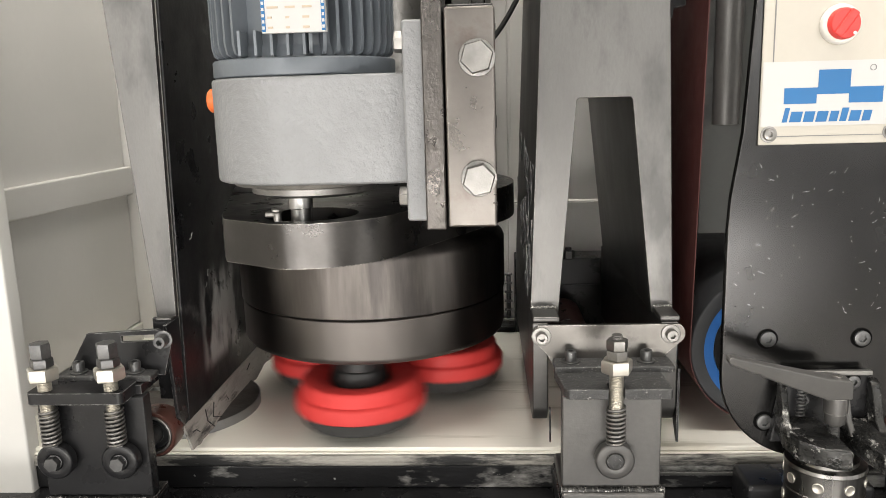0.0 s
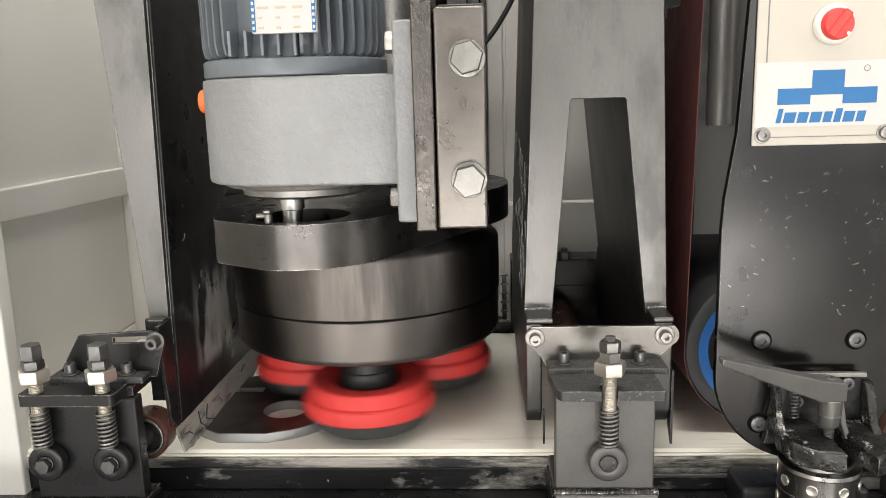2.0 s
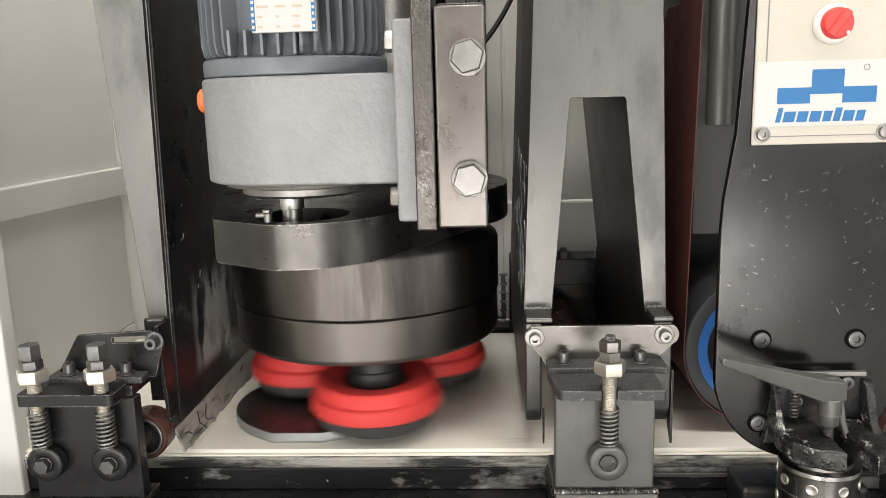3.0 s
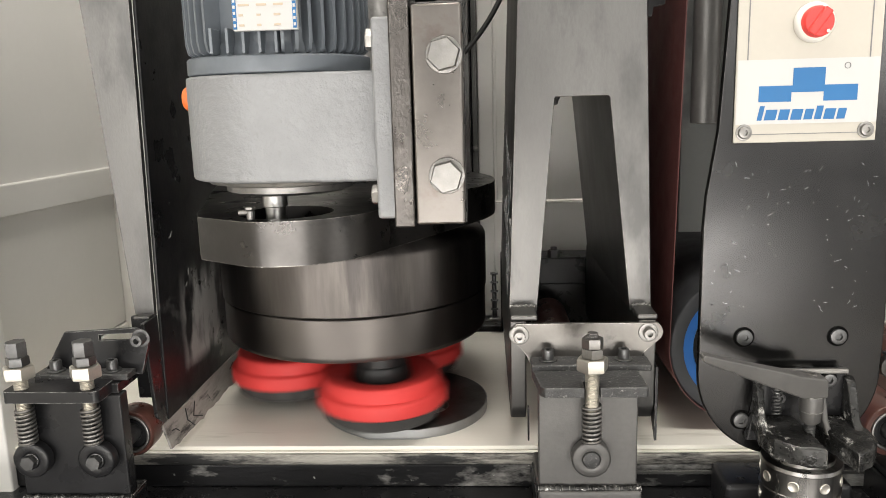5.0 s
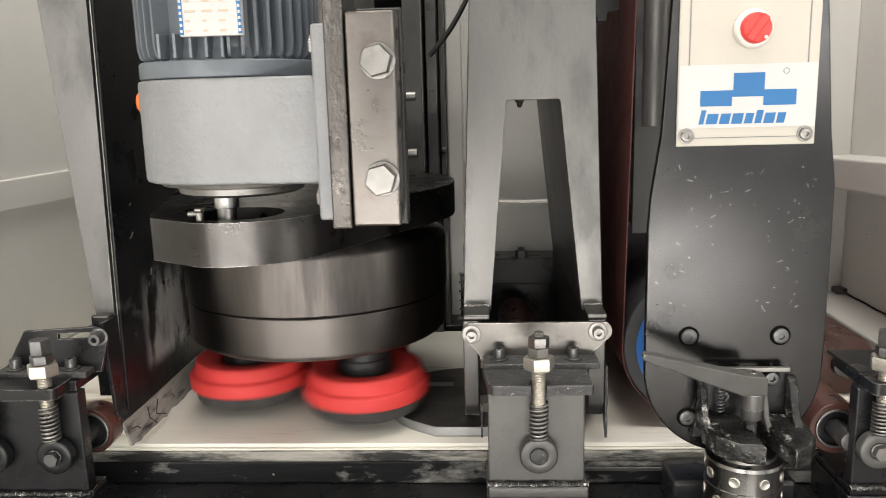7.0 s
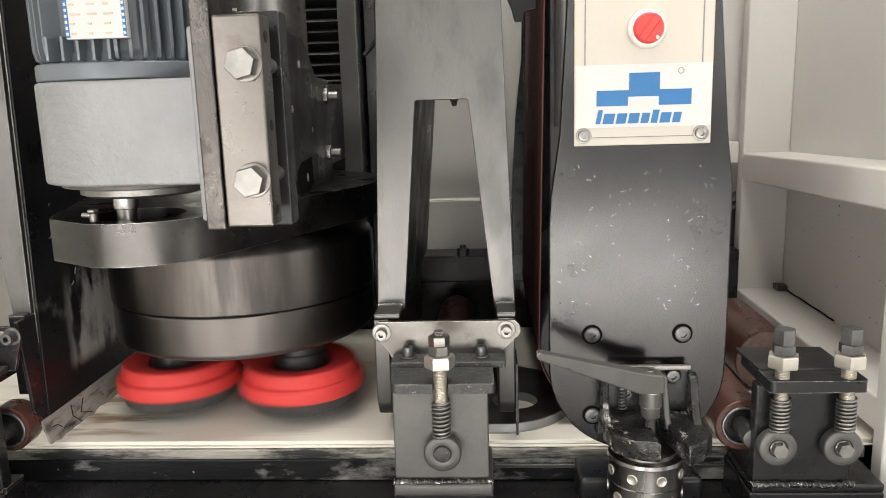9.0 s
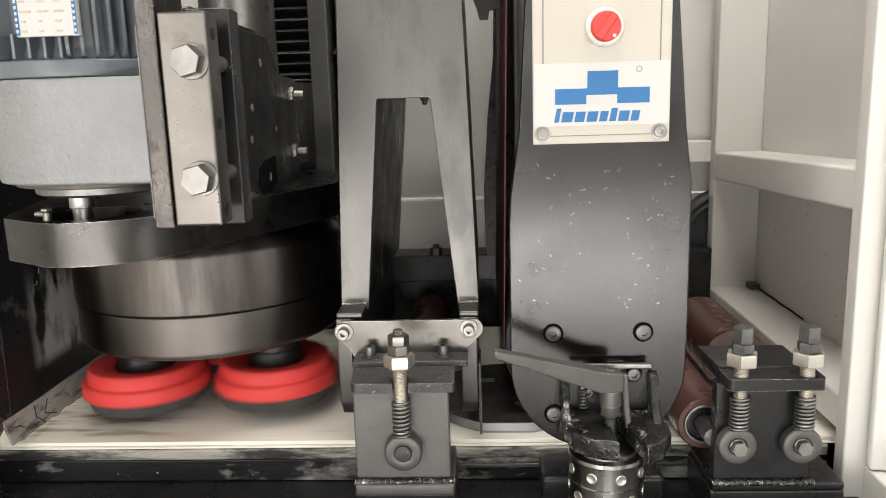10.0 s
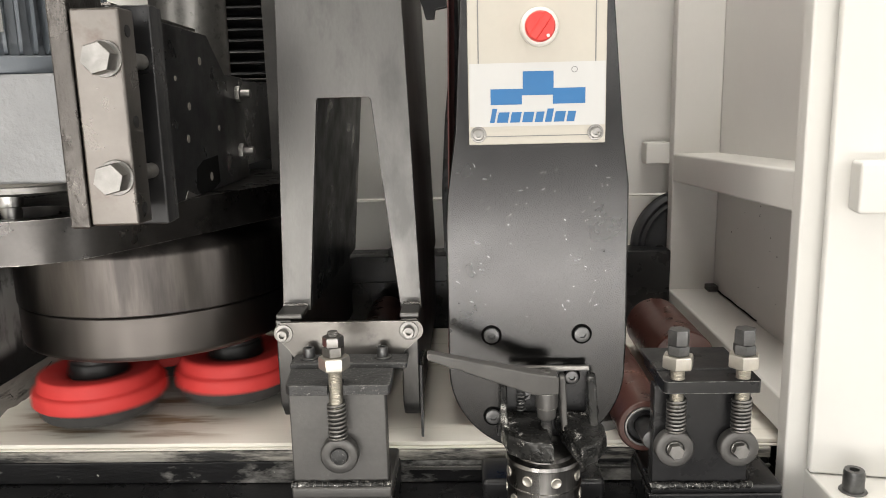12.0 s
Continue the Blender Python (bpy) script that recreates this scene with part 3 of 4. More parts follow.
def tension_mount(x0, x1, rods, label, front=0.815, skin=None, lap=0.004, eye=-0.055, base=0.0, bolt_steel=None):
    skin = skin or MOUNT
    mid = (x0 + x1) / 2
    m = thing("tension_mount", mid, front, -0.150, label, "mount", "tension mounts")
    part("body", box(x0, x1, front, 0.834, -0.096 - base, 0.0182, 0.002), skin if len(rods) == 1 else BLACK, m)
    part("top_rest", box(x0 + 0.004, x1 - 0.004, front + 0.006, 0.884, 0.0185, 0.0300, 0.001), skin, m) if len(rods) > 1 else None
    part("foot", box(x0 - 0.001, x1 + lap, front - (0.003 if base else 0.010), 0.908 if lap else 0.858, -0.1105, -0.0962 - base, 0.003), BLACK if base else MOUNT, m)
    part("pedestal", box(x0 - 0.003, x1 + lap + 0.001, front - (0.002 if base else 0.004), 0.912 if lap else 0.858, -0.1503, -0.1108, 0.003), BLACK, m)
    bead = [(x0 - 0.002 + (x1 - x0 + 0.006) * k / 60, front - 0.003 + 0.0009 * math.sin(k * 2.1) * math.sin(k * 0.37), -0.0960 - base + 0.0016 * noise.noise((k * 0.45, x0 * 50, 0))) for k in range(61)]
    part("weld_bead", tube(bead, 0.0042, 8), ROUGH, m, "uneven weld bead")
    if len(rods) == 1:
        r = rods[0]
        notch = [(r + 0.0085, 0.796), (r + 0.0085, 0.812)] + arc(r, 0.812, 0.0085, 0, 180, 10) + [(r - 0.0085, 0.812), (r - 0.0085, 0.796)]
        lug = [(x0 + 0.001, 0.802), (x0 - 0.005, 0.862), (x1 + 0.006, 0.862), (x1 + 0.0075, 0.799), (x1 + 0.0055, 0.796)] + notch + [(x0 + 0.006, 0.796)]
        part("lug_plate", prism(lug, "z", 0.0186, 0.0305, 0.0012), GRIT, m)
    else:
        l, r, q = rods[0] - 0.0105, rods[-1] + 0.0105, 0.0065
        lug = arc(l, 0.7945, q, 180, 270, 6) + arc(r, 0.7945, q, 270, 360, 6) + arc(r, 0.8240, q, 0, 90, 4) + arc(l, 0.8240, q, 90, 180, 4)
        holes = [arc(q, 0.800, 0.0078, 0, 345, 23) for q in rods]
        part("lug_plate", holed_plate(lug, holes, "z", 0.0195, 0.0330), skin, m)
    for r in rods:
        sprung_bolt(m, r, 0.800, *((0.0490, 0.0915) if len(rods) == 1 else (0.0455, 0.0815)), bolt_steel or skin, len(rods) == 1, eye)
    return m


tension_mount(0.117, 0.227, [0.174], "dark steel tension mount with one sprung eye bolt")
left = tension_mount(-0.488, -0.3610, [-0.4665, -0.3895], "black steel tension mount with two sprung eye bolts", skin=BLACK, lap=0.0, base=0.012)
right = tension_mount(0.527, 0.634, [0.548, 0.6185], "black steel tension mount with two sprung eye bolts", skin=BLACK, lap=0.040, eye=-0.050, base=0.004, bolt_steel=MOUNT)

# plates and screws on the mounts


def clamp_bar(mount, x0, x1, z, screws, y0=0.850, y1=0.884):
    bar = part("clamp_bar", box(x0, x1, y0, y1, z - 0.008, z, 0.002), GRIT, mount)
    for s in screws:
        part("cap_screw", socket_screw(0.0068, 0.0115, (s, (y0 + y1) / 2 + 0.002, z + 0.002), "z"), BOLT, bar)
        part("washer", ring(0.004, 0.0105, 0, 0.002, (s, (y0 + y1) / 2 + 0.002, z), "z", 24, 0.0005), BOLT, bar)


clamp_bar(bpy.data.objects["tension_mount"], 0.112, 0.249, 0.0370, (0.132, 0.2195))
clamp_bar(left, -0.468, -0.356, 0.0385, (-0.448, -0.380), 0.828, 0.852)
part("deck", prism([(0.528, 0.900), (0.531, 0.824), (0.630, 0.824), (0.630, 0.900)], "z", 0.0302, 0.0345, 0.0015), BLACK, right)

# ---- central hood (A-shaped) ----
hood = thing("central_hood", 0.175, 1.15, -0.0945, "grey bare-steel suction hood with a tapered front opening", "hood")
FX = lambda z: (0.0885 + (z - 0.077) * 0.036, 0.2635 - (z - 0.077) * 0.034)
zt = 0.80
slot_gap = [(0.123, 0.077), (0.145, 0.338), (0.147, 0.3405), (0.2075, 0.3405), (0.2095, 0.338), (0.2375, 0.077)]
legs = [(FX(0.079)[0], 0.079), (0.1235, 0.079)] + slot_gap[1:5] + [(0.2370, 0.079), (FX(0.079)[1], 0.079), (FX(zt)[1], zt), (FX(zt)[0], zt)]
part("front_face", prism(legs, "y", 0.931, 0.939, 0.0012), FRAME, hood)
for s, nm in ((0, "left_cheek"), (1, "right_cheek")):
    d = 0.008 if s == 0 else -0.008
    cheek = [(FX(0.079)[s], 0.079), (FX(0.079)[s] + d, 0.079), (FX(zt)[s] + d, zt), (FX(zt)[s], zt)]
    part(nm, prism(cheek, "y", 0.9395, 1.37, 0.001), FRAME, hood, "oiled steel side sheet")
# The left inner side is coloured near black for shade, the right stays grey.
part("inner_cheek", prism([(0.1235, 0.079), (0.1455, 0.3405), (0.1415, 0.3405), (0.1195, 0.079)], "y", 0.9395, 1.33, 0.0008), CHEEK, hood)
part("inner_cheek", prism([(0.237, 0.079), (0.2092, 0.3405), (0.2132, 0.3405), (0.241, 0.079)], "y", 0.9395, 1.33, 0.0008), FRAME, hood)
dr = random.Random(5)
for k in range(34):
    y0, z0 = 0.9395 + abs(dr.gauss(0.0, 0.13)) + 0.006, dr.uniform(0.085, 0.25)
    ln, w = dr.uniform(0.015, 0.06), dr.uniform(0.002, 0.011)
    x0 = FX(z0)[0] - 0.0006
    part("paint_run", prism([(y0, z0), (y0 + w, z0 + ln * 0.4), (y0 + w * 0.6, z0 + ln), (y0 - w, z0 + ln * 0.7), (y0 - w * 0.8, z0 + ln * 0.2)], "x", x0, x0 + 0.0012, 0), BLACK, hood)
part("inner_top", box(0.1455, 0.2090, 0.9395, 1.33, 0.3407, 0.3450, 0.0005), FRAME, hood)
part("drip_stud", lathe([(0, 0), (0.004, 0.002), (0.0055, 0.009), (0.008, 0.011), (0.008, 0.014), (0, 0.014)], (0.179, 1.30, 0.326), "z", 16), ZINC, hood)
for x0, x1, nm in ((0.0885, 0.1075, "left_skirt"), (0.2400, 0.2610, "right_skirt")):
    sk = [(0.889, 0.0785), (1.37, 0.0785), (1.37, -0.050), (0.905, -0.050), (0.889, -0.028)]
    part(nm, prism(sk, "x", x0, x1, 0.002), FRAME, hood)
for x0, x1 in ((0.089, 0.121), (0.239, 0.2625)):
    part("ledge_tab", box(x0, x1, 0.8895, 0.9305, 0.0788, 0.0855, 0.002), FRAME, hood, "welded ledge")
tie = [(0.0955, 0.077), (0.2620, 0.077)] + arc(0.2545, 0.0655, 0.013, 60, -60, 8) + [(0.2450, 0.040), (0.2400, 0.028), (0.1120, 0.028), (0.1050, 0.042)] + arc(0.0985, 0.0640, 0.0115, 250, 110, 8)
for x0, x1 in ((0.090, 0.120), (0.240, 0.2615)):
    bead = [(x0 + (x1 - x0) * k / 16, 0.9305, 0.0862 + 0.0008 * math.sin(k * 1.9)) for k in range(17)]
    part("weld_bead", tube(bead, 0.0022, 7), FRAME, hood, "uneven weld bead")
part("tie_plate", prism(tie, "y", 0.8835, 0.8888, 0.0012), TIE, hood, "polished dark tie plate")
for sx, sz in ((0.099, 0.0635), (0.2505, 0.0655)):
    part("cap_screw", socket_screw(0.0070, 0.009, (sx, 0.8815, sz), "y"), ZINC, hood)
    part("washer", ring(0.004, 0.0115, 0, 0.002, (sx, 0.8834, sz), "y", 28, 0.0006), ZINC, hood)
part("right_wiper", prism([(0.8885, 0.020), (0.945, 0.020), (0.908, -0.050), (0.8885, -0.074)], "x", 0.2612, 0.2645, 0.0006), BLACK, hood, "pointed black wiper plate")
for hx in (0.1085,):
    part("wiper_hook", prism([(0.886, -0.030), (0.896, -0.030), (0.894, -0.066), (0.889, -0.074), (0.886, -0.062)], "x", hx, hx + 0.0022, 0.0005), BLACK, hood)

# ---- infeed guard ----
guard = thing("infeed_guard", -0.36, 1.15, -0.0945, "dark steel infeed guard with scratched inner sheet and frayed rubber skirt", "guard")
part("front_leg", prism([(-0.3735, 0.088), (-0.3492, 0.088), (-0.3352, 0.80), (-0.4250, 0.80)], "y", 0.900, 0.908, 0.0012), FRAME, guard)
part("inner_sheet", prism([(-0.3520, -0.052), (-0.3480, -0.052), (-0.3310, 0.80), (-0.3350, 0.80)], "y", 0.9085, 1.41, 0.0008), SHEET, guard, "black smeared sheet")
part("front_cheek", prism([(0.868, 0.0875), (0.9080, 0.0875), (0.9080, -0.052), (0.895, -0.052), (0.880, -0.036)], "x", -0.3535, -0.3490, 0.0010), BLACK, guard)
part("rear_gusset", box(-0.3800, -0.3537, 0.9002, 0.9070, -0.019, 0.0875, 0.001), BLACK, guard)
part("leg_ledge", box(-0.3690, -0.3492, 0.884, 0.8998, 0.0877, 0.0915, 0.0015), FRAME, guard)
bracket = [(-0.468, 0.035), (-0.440, 0.082), (-0.355, 0.0865), (-0.341, 0.081), (-0.339, 0.067), (-0.350, 0.030)]
gap = [(-0.3985, 0.0715), (-0.3985, 0.0790), (-0.3520, 0.0805), (-0.3520, 0.0725)]
part("slotted_bracket", holed_plate(bracket, [gap], "y", 0.8535, 0.8585), BLACK, guard, "black bracket with a long slot")
part("cap_screw", socket_screw(0.0075, 0.013, (-0.3470, 0.852, 0.0745), "y"), BOLT, guard)
part("washer", ring(0.004, 0.0110, 0, 0.002, (-0.3470, 0.8534, 0.0745), "y", 24, 0.0006), BOLT, guard)
rr = random.Random(2)
n = 44
up = [(0.890 + 0.50 * k / n, -0.052) for k in range(n + 1)]
dn = [(0.890 + 0.50 * k / n, -0.086 + rr.uniform(-0.002, 0.0025)) for k in range(n, -1, -1)]
skirt = prism(up + dn, "x", -0.3380, -0.3350, 0)
for v in skirt.verts:
    v.co.x += 0.010 * (-(v.co.z + 0.052) / 0.035) + 0.0012 * math.sin(v.co.y * 40)
for v in skirt.verts:
    v.co.x -= 0.012
part("rubber_skirt", skirt, FRAY, guard, "frayed grey rubber skirt")
for marks in (((0.955, -0.056), (0.950, -0.070), (0.962, -0.083)), ((0.985, -0.058), (0.968, -0.072), (0.992, -0.082)), ((1.045, -0.060), (1.03, -0.066), (1.035, -0.074)),
              ((1.15, -0.060), (1.13, -0.064)), ((0.905, -0.066), (0.915, -0.067), (0.922, -0.073))):
    part("crack", tube([(-0.3466 + 0.0103 * (-(z + 0.052) / 0.035) + 0.0012 * math.sin(y * 40), y, z) for y, z in marks], 0.0008, 5), BELLOWS, guard)
for k in range(9):
    y0, z0 = rr.uniform(0.95, 1.30), rr.uniform(0.0, 0.30)
    if k < 7:
        z0 = rr.uniform(0.02, 0.13)
        y0 = rr.uniform(0.98, 1.22)
    ln, a = rr.uniform(0.004, 0.014), radians(rr.uniform(20, 80) * rr.choice((1, -1)))
    pts = [(y0, z0), (y0 + ln * math.cos(a) * 0.5, z0 + ln * math.sin(a) * 0.5 + rr.uniform(-0.003, 0.003)), (y0 + ln * math.cos(a), z0 + ln * math.sin(a))]
    xs = [-0.3480 + (p[1] + 0.052) * 0.02 for p in pts]
    part("scratch", tube([(x, p[0], p[1]) for x, p in zip(xs, pts)], rr.uniform(0.0003, 0.0009), 5), SMEAR, guard)

# ---- polishing head ----
head = thing("polishing_head", -0.128, 1.088, -0.09, "planetary polishing head with grey gear motor and dark turned drum", "grinding head")
AX, AY = -0.128, 1.088
MX, MY = -0.152, 0.826
part("upper_drum", lathe([(0.03, 0.172), (0.150, 0.172), (0.176, 0.166), (0.186, 0.158), (0.1885, 0.152), (0.1885, 0.0825), (0.1868, 0.0808), (0.03, 0.0808)], (AX, AY, 0), "z", 128), DRUM, head)

# swing arm between the motor and the drum
plan = [(-0.2345, 0.771), (-0.172, 0.7305)] + arc(-0.150, 0.832, 0.1040, -94, -28, 10) + arc(AX, AY, 0.203, -24, 90, 24) + arc(AX, AY, 0.192, 95, 185, 14) + [(-0.262, 0.86), (-0.2465, 0.80)]
well = arc(-0.148, 0.796, 0.050, 0, 345, 23)
part("swing_arm", holed_plate(plan, [well], "z", 0.184, 0.229), ARM, head, "blackened steel swing arm with a round well")
part("well_floor", disc(0.052, 0.186, 0.190, (-0.148, 0.796, 0), "z", 40), HUB, head)
part("arm_collar", disc(0.10, 0.170, 0.1838, (AX, AY, 0), "z", 64), BLACK, head)
part("grease_nipple", join(disc(0.004, 0, 0.010, (-0.170, 0.741, 0.2292), "z", 16), disc(0.0058, 0.010, 0.014, (-0.170, 0.741, 0.2292), "z", 6), disc(0.003, 0, 0.012, (-0.182, 0.741, 0.237), "x", 12)), ZINC, head)

# motor and its cast carrier
shell = arc(MX, MY, 0.097, 90, 270, 40) + [(-0.06, MY - 0.097), (-0.0345, MY - 0.094), (-0.0345, MY + 0.094), (-0.06, MY + 0.097)]
part("motor_carrier", prism(shell, "z", 0.266, 0.370, 0.0035), CAST, head, "grey painted rough casting")
part("carrier_flange", box(-0.0345, -0.0145, 0.678, 0.965, 0.2375, 0.4125, 0.003), CAST, head, "grey rough cast flange")
part("motor_flange", disc(0.0945, 0.3703, 0.3880, (MX, MY, 0), "z", 72, 0.002), MOTOR, head, "blue-grey motor flange")
motor = part("motor_body", lathe([(0, 0.388), (0.083, 0.388), (0.080, 0.396), (0.076, 0.402), (0.076, 0.700), (0.060, 0.715), (0, 0.715)], (MX, MY, 0), "z", 64), MOTOR, head, "blue-grey finned motor body")
fin = bmesh.new()
fin_outline = [(0.074, 0.3890), (0.0870, 0.3890), (0.0925, 0.3925), (0.0945, 0.402), (0.0945, 0.70), (0.074, 0.70)]
lo = [fin.verts.new((r, -0.0016, z)) for r, z in fin_outline]
hi = [fin.verts.new((r, 0.0016, z)) for r, z in fin_outline]
fin.faces.new(lo)
fin.faces.new(hi[::-1])
for i in range(6):
    fin.faces.new((lo[i], hi[i], hi[(i + 1) % 6], lo[(i + 1) % 6]))
fin.transform(pose(MX, MY, 0, 0, 0, -90))
bmesh.ops.translate(fin, verts=fin.verts[:], vec=(-MX, -MY, 0))
fin_mesh = mesh_of("cooling_fin", fin, MOTOR)
for k in range(44):
    a = 360 * k / 44
    if abs((a + 180) % 360 - 180 + 8) < 17:
        continue
    f = new("cooling_fin", fin_mesh)
    f.parent = motor
    f.matrix_basis = pose(MX - AX, MY - AY, 0.09, 0, 0, a)
for k in range(5):
    part("short_fin", box(MX - 0.043 + 0.0155 * k, MX - 0.0398 + 0.0155 * k, MY - 0.0925, MY - 0.070, 0.3892, 0.4125, 0.0006), MOTOR, motor)
rating = part("rating_plate", box(-0.1690, -0.1085, 0.7275, 0.7345, 0.4085, 0.50, 0.0008), STICKER, head, "white rating plate with blue borders")
for bx0, bx1 in ((-0.1685, -0.1650), (-0.1125, -0.1090)):
    part("blue_border", box(bx0, bx1, 0.7268, 0.7274, 0.4100, 0.499, 0), PRINT, rating)
for i in range(8):
    for cx in (-0.1668, -0.1107):
        part('white_square', box(cx - 0.0011, cx + 0.0011, 0.7262, 0.7267, 0.412 + i * 0.0055, 0.4148 + i * 0.0055, 0), STICKER, rating)
rp = random.Random(4)
for i in range(9):
    for cx in (-0.158, -0.141, -0.125):
        part("text_bar", box(cx - 0.005, cx - 0.005 + rp.uniform(0.003, 0.011), 0.7268, 0.7274, 0.4125 + i * 0.009, 0.4145 + i * 0.009, 0), TAN, rating)
part("lower_flange", lathe([(0, 0.2665), (0.085, 0.2665), (0.083, 0.262), (0.0665, 0.259), (0.0665, 0.2530), (0.060, 0.2500), (0, 0.2500)], (MX + 0.004, MY - 0.006, 0), "z", 64), SPRING, head, "bright steel flange")
part("shaft", lathe([(0, 0.190), (0.0105, 0.190), (0.0105, 0.236), (0.013, 0.237), (0.013, 0.2500), (0, 0.2500)], (-0.158, 0.790, 0), "z", 28), CHROME, head, "bright steel shaft")
part("orange_plug", disc(0.0125, -0.010, 0.006, (MX - 0.1005, MY + 0.012, 0.349), "x", 24, 0.002), ORANGE, head, "orange plastic plug")
for by, bz in ((0.735, 0.3975), (0.735, 0.2530), (0.93, 0.3975), (0.93, 0.2530)):
    b = part("flange_bolt", hexagon(0.0175, -0.0125, -0.0020, (-0.0345, by, bz), "x", 12), ZINC, head)
    part("washer", ring(0.004, 0.0115, -0.0022, 0.0002, (-0.0345, by, bz), "x", 24, 0.0005), ZINC, b)

# support bracket: a front bar, the clamp plate bolted before it, a flange and a stepped web behind
part("support_bar", box(-0.0142, 0.0030, 0.634, 0.700, 0.2365, 0.60, 0.002), BURNT, head, "burnt rough steel bar")
clamp = part("clamp_plate", box(0.0040, 0.0452, 0.6340, 0.6640, 0.2385, 0.4170, 0.0025), PLATE, head, "milled steel clamp plate")
for bz in (0.3765, 0.2795):
    b = part("hex_bolt", hexagon(0.0235, 0.0022, 0.0175, (0.0305, 0.6340, bz), "y", 14), ZINC, clamp, "zinc hexagon bolt")
    part("washer", ring(0.006, 0.0150, 0, 0.0024, (0.0305, 0.6339, bz), "y", 32, 0.0006), SPRING, b)
    part("bolt_shank", disc(0.0070, -0.066, -0.0302, (0.0335, 0.6340, bz), "y", 20), SPRING, b)
for hz in (0.3990, 0.3250, 0.2520):
    part("side_hole", disc(0.0052, 0, 0.0006, (0.0453, 0.648, hz), "x", 20, 0.0002), HUB, clamp)
# The flange's shaded gap is painted by its near-black colour.
flange = part("rear_flange", box(0.0034, 0.0450, 0.7000, 0.7190, 0.2290, 0.4260, 0.002), CHEEK, head, "steel rear flange, shade put into its dark colour, bright worn edges")
part("flange_back", box(0.0034, 0.0440, 0.7192, 0.7290, 0.2300, 0.4250, 0.001), CHEEK, flange)
web = [(0.7002, 0.2300), (1.125, 0.2300), (1.125, 0.3715), (1.040, 0.3750), (0.978, 0.4205), (0.7002, 0.4275)]
part("side_web", prism(web, "x", -0.0142, 0.0030, 0.0012), CHEEK, head, "dark scratched stepped web")
part("web_cap", prism([(0.729, 0.4292), (0.955, 0.4232), (0.955, 0.4262), (0.729, 0.4322)], "x", -0.0150, -0.0020, 0.0006), PLATE, head, "worn upper edge strip")
part("slide_block", box(-0.062, -0.0146, 1.060, 1.3610, 0.2420, 0.3690, 0.003), BLACK, head, "black block that rides on the column")
for hy, hz, hr in ((0.897, 0.3350, 0.0046), (0.885, 0.2985, 0.0046), (0.955, 0.2480, 0.0054), (0.860, 0.3660, 0.0030), (1.000, 0.3060, 0.0036), (0.945, 0.3880, 0.0050)):
    part("bright_hole", disc(hr, 0, 0.0008, (0.0031, hy, hz), "x", 20, 0.0003), NICKEL, head)
# Flat black outline on the web, just above its lower edge.
part("black_patch", prism([(0.900, 0.2400), (0.905, 0.2620), (0.930, 0.2700), (0.985, 0.2720), (0.988, 0.2380), (0.960, 0.2310), (0.910, 0.2310)], "x", 0.0030, 0.0036, 0), PIT, head)
part("edge_wear", prism([(0.905, 0.2306), (0.935, 0.2340), (0.900, 0.2312), (0.870, 0.2400), (0.862, 0.2320)], "x", 0.0030, 0.0035, 0), SPRING, head)
for bz in (0.349, 0.270):
    part("end_bolt", join(hexagon(0.0190, 0, 0.007, (0.0030, 1.085, bz), "x", 7), disc(0.0062, 0.007, 0.021, (0.0030, 1.085, bz), "x", 20)), SPRING, head)
part("stop_screw", join(disc(0.0050, 0, 0.020, (-0.006, 1.045, 0.2292), "z", 16), hexagon(0.014, 0.006, 0.013, (-0.006, 1.045, 0.2292), "z", 10)), ZINC, head)

# turning carrier with three discs
carrier = thing("disc_carrier", AX, AY, 0.02, "turning steel carrier with three red polishing discs", "rotor")
part("lower_drum", lathe([(0, 0.0790), (0.1845, 0.0790), (0.1868, 0.0768), (0.1868, 0.0300), (0.1850, 0.0245), (0.1795, 0.0210), (0.05, 0.0210), (0, 0.0210)], (AX, AY, 0), "z", 128), DRUM, carrier, "dark turned steel drum")
RO = 0.107
for k in range(3):
    a = radians(120 * k)
    c = (AX + RO * math.cos(a), AY + RO * math.sin(a), 0)
    d = part("polishing_disc", lathe([(0.041, -0.028), (0.044, -0.0215), (0.060, -0.0170), (0.0745, -0.0172), (0.0772, -0.0190), (0.0785, -0.0240), (0.0802, -0.0352), (0.0850, -0.0362),
                                      (0.0872, -0.0400), (0.0874, -0.0545), (0.0855, -0.0565), (0.036, -0.0565), (0.036, -0.028), (0.041, -0.028)], c, "z", 72), RED, carrier, "red foam polishing disc")
    part("abrasive_pad", lathe([(0, -0.0568), (0.0820, -0.0568), (0.0820, -0.060), (0.0780, -0.0725), (0.075, -0.0755), (0, -0.0755)], c, "z", 64), PAD, d, "black abrasive pad")
    part("hub", lathe([(0, 0.0208), (0.028, 0.0208), (0.028, 0.010), (0.034, 0.008), (0.034, -0.004), (0.037, -0.006), (0.040, -0.0225), (0.0355, -0.030), (0, -0.030)], c, "z", 48), HUB, d, "black steel hub")
    part("hub_ring", ring(0.0282, 0.0325, 0.012, 0.0165, c, "z", 40, 0.0008), CHROME, d)

# ---- column behind the head ----
column = thing("lift_column", -0.05, 1.44, -0.0945, "black lift column with bellows and slide rails", "column")
part("carriage", box(-0.150, -0.016, 1.3615, 1.40, 0.20, 0.373, 0.003), BLACK, column)
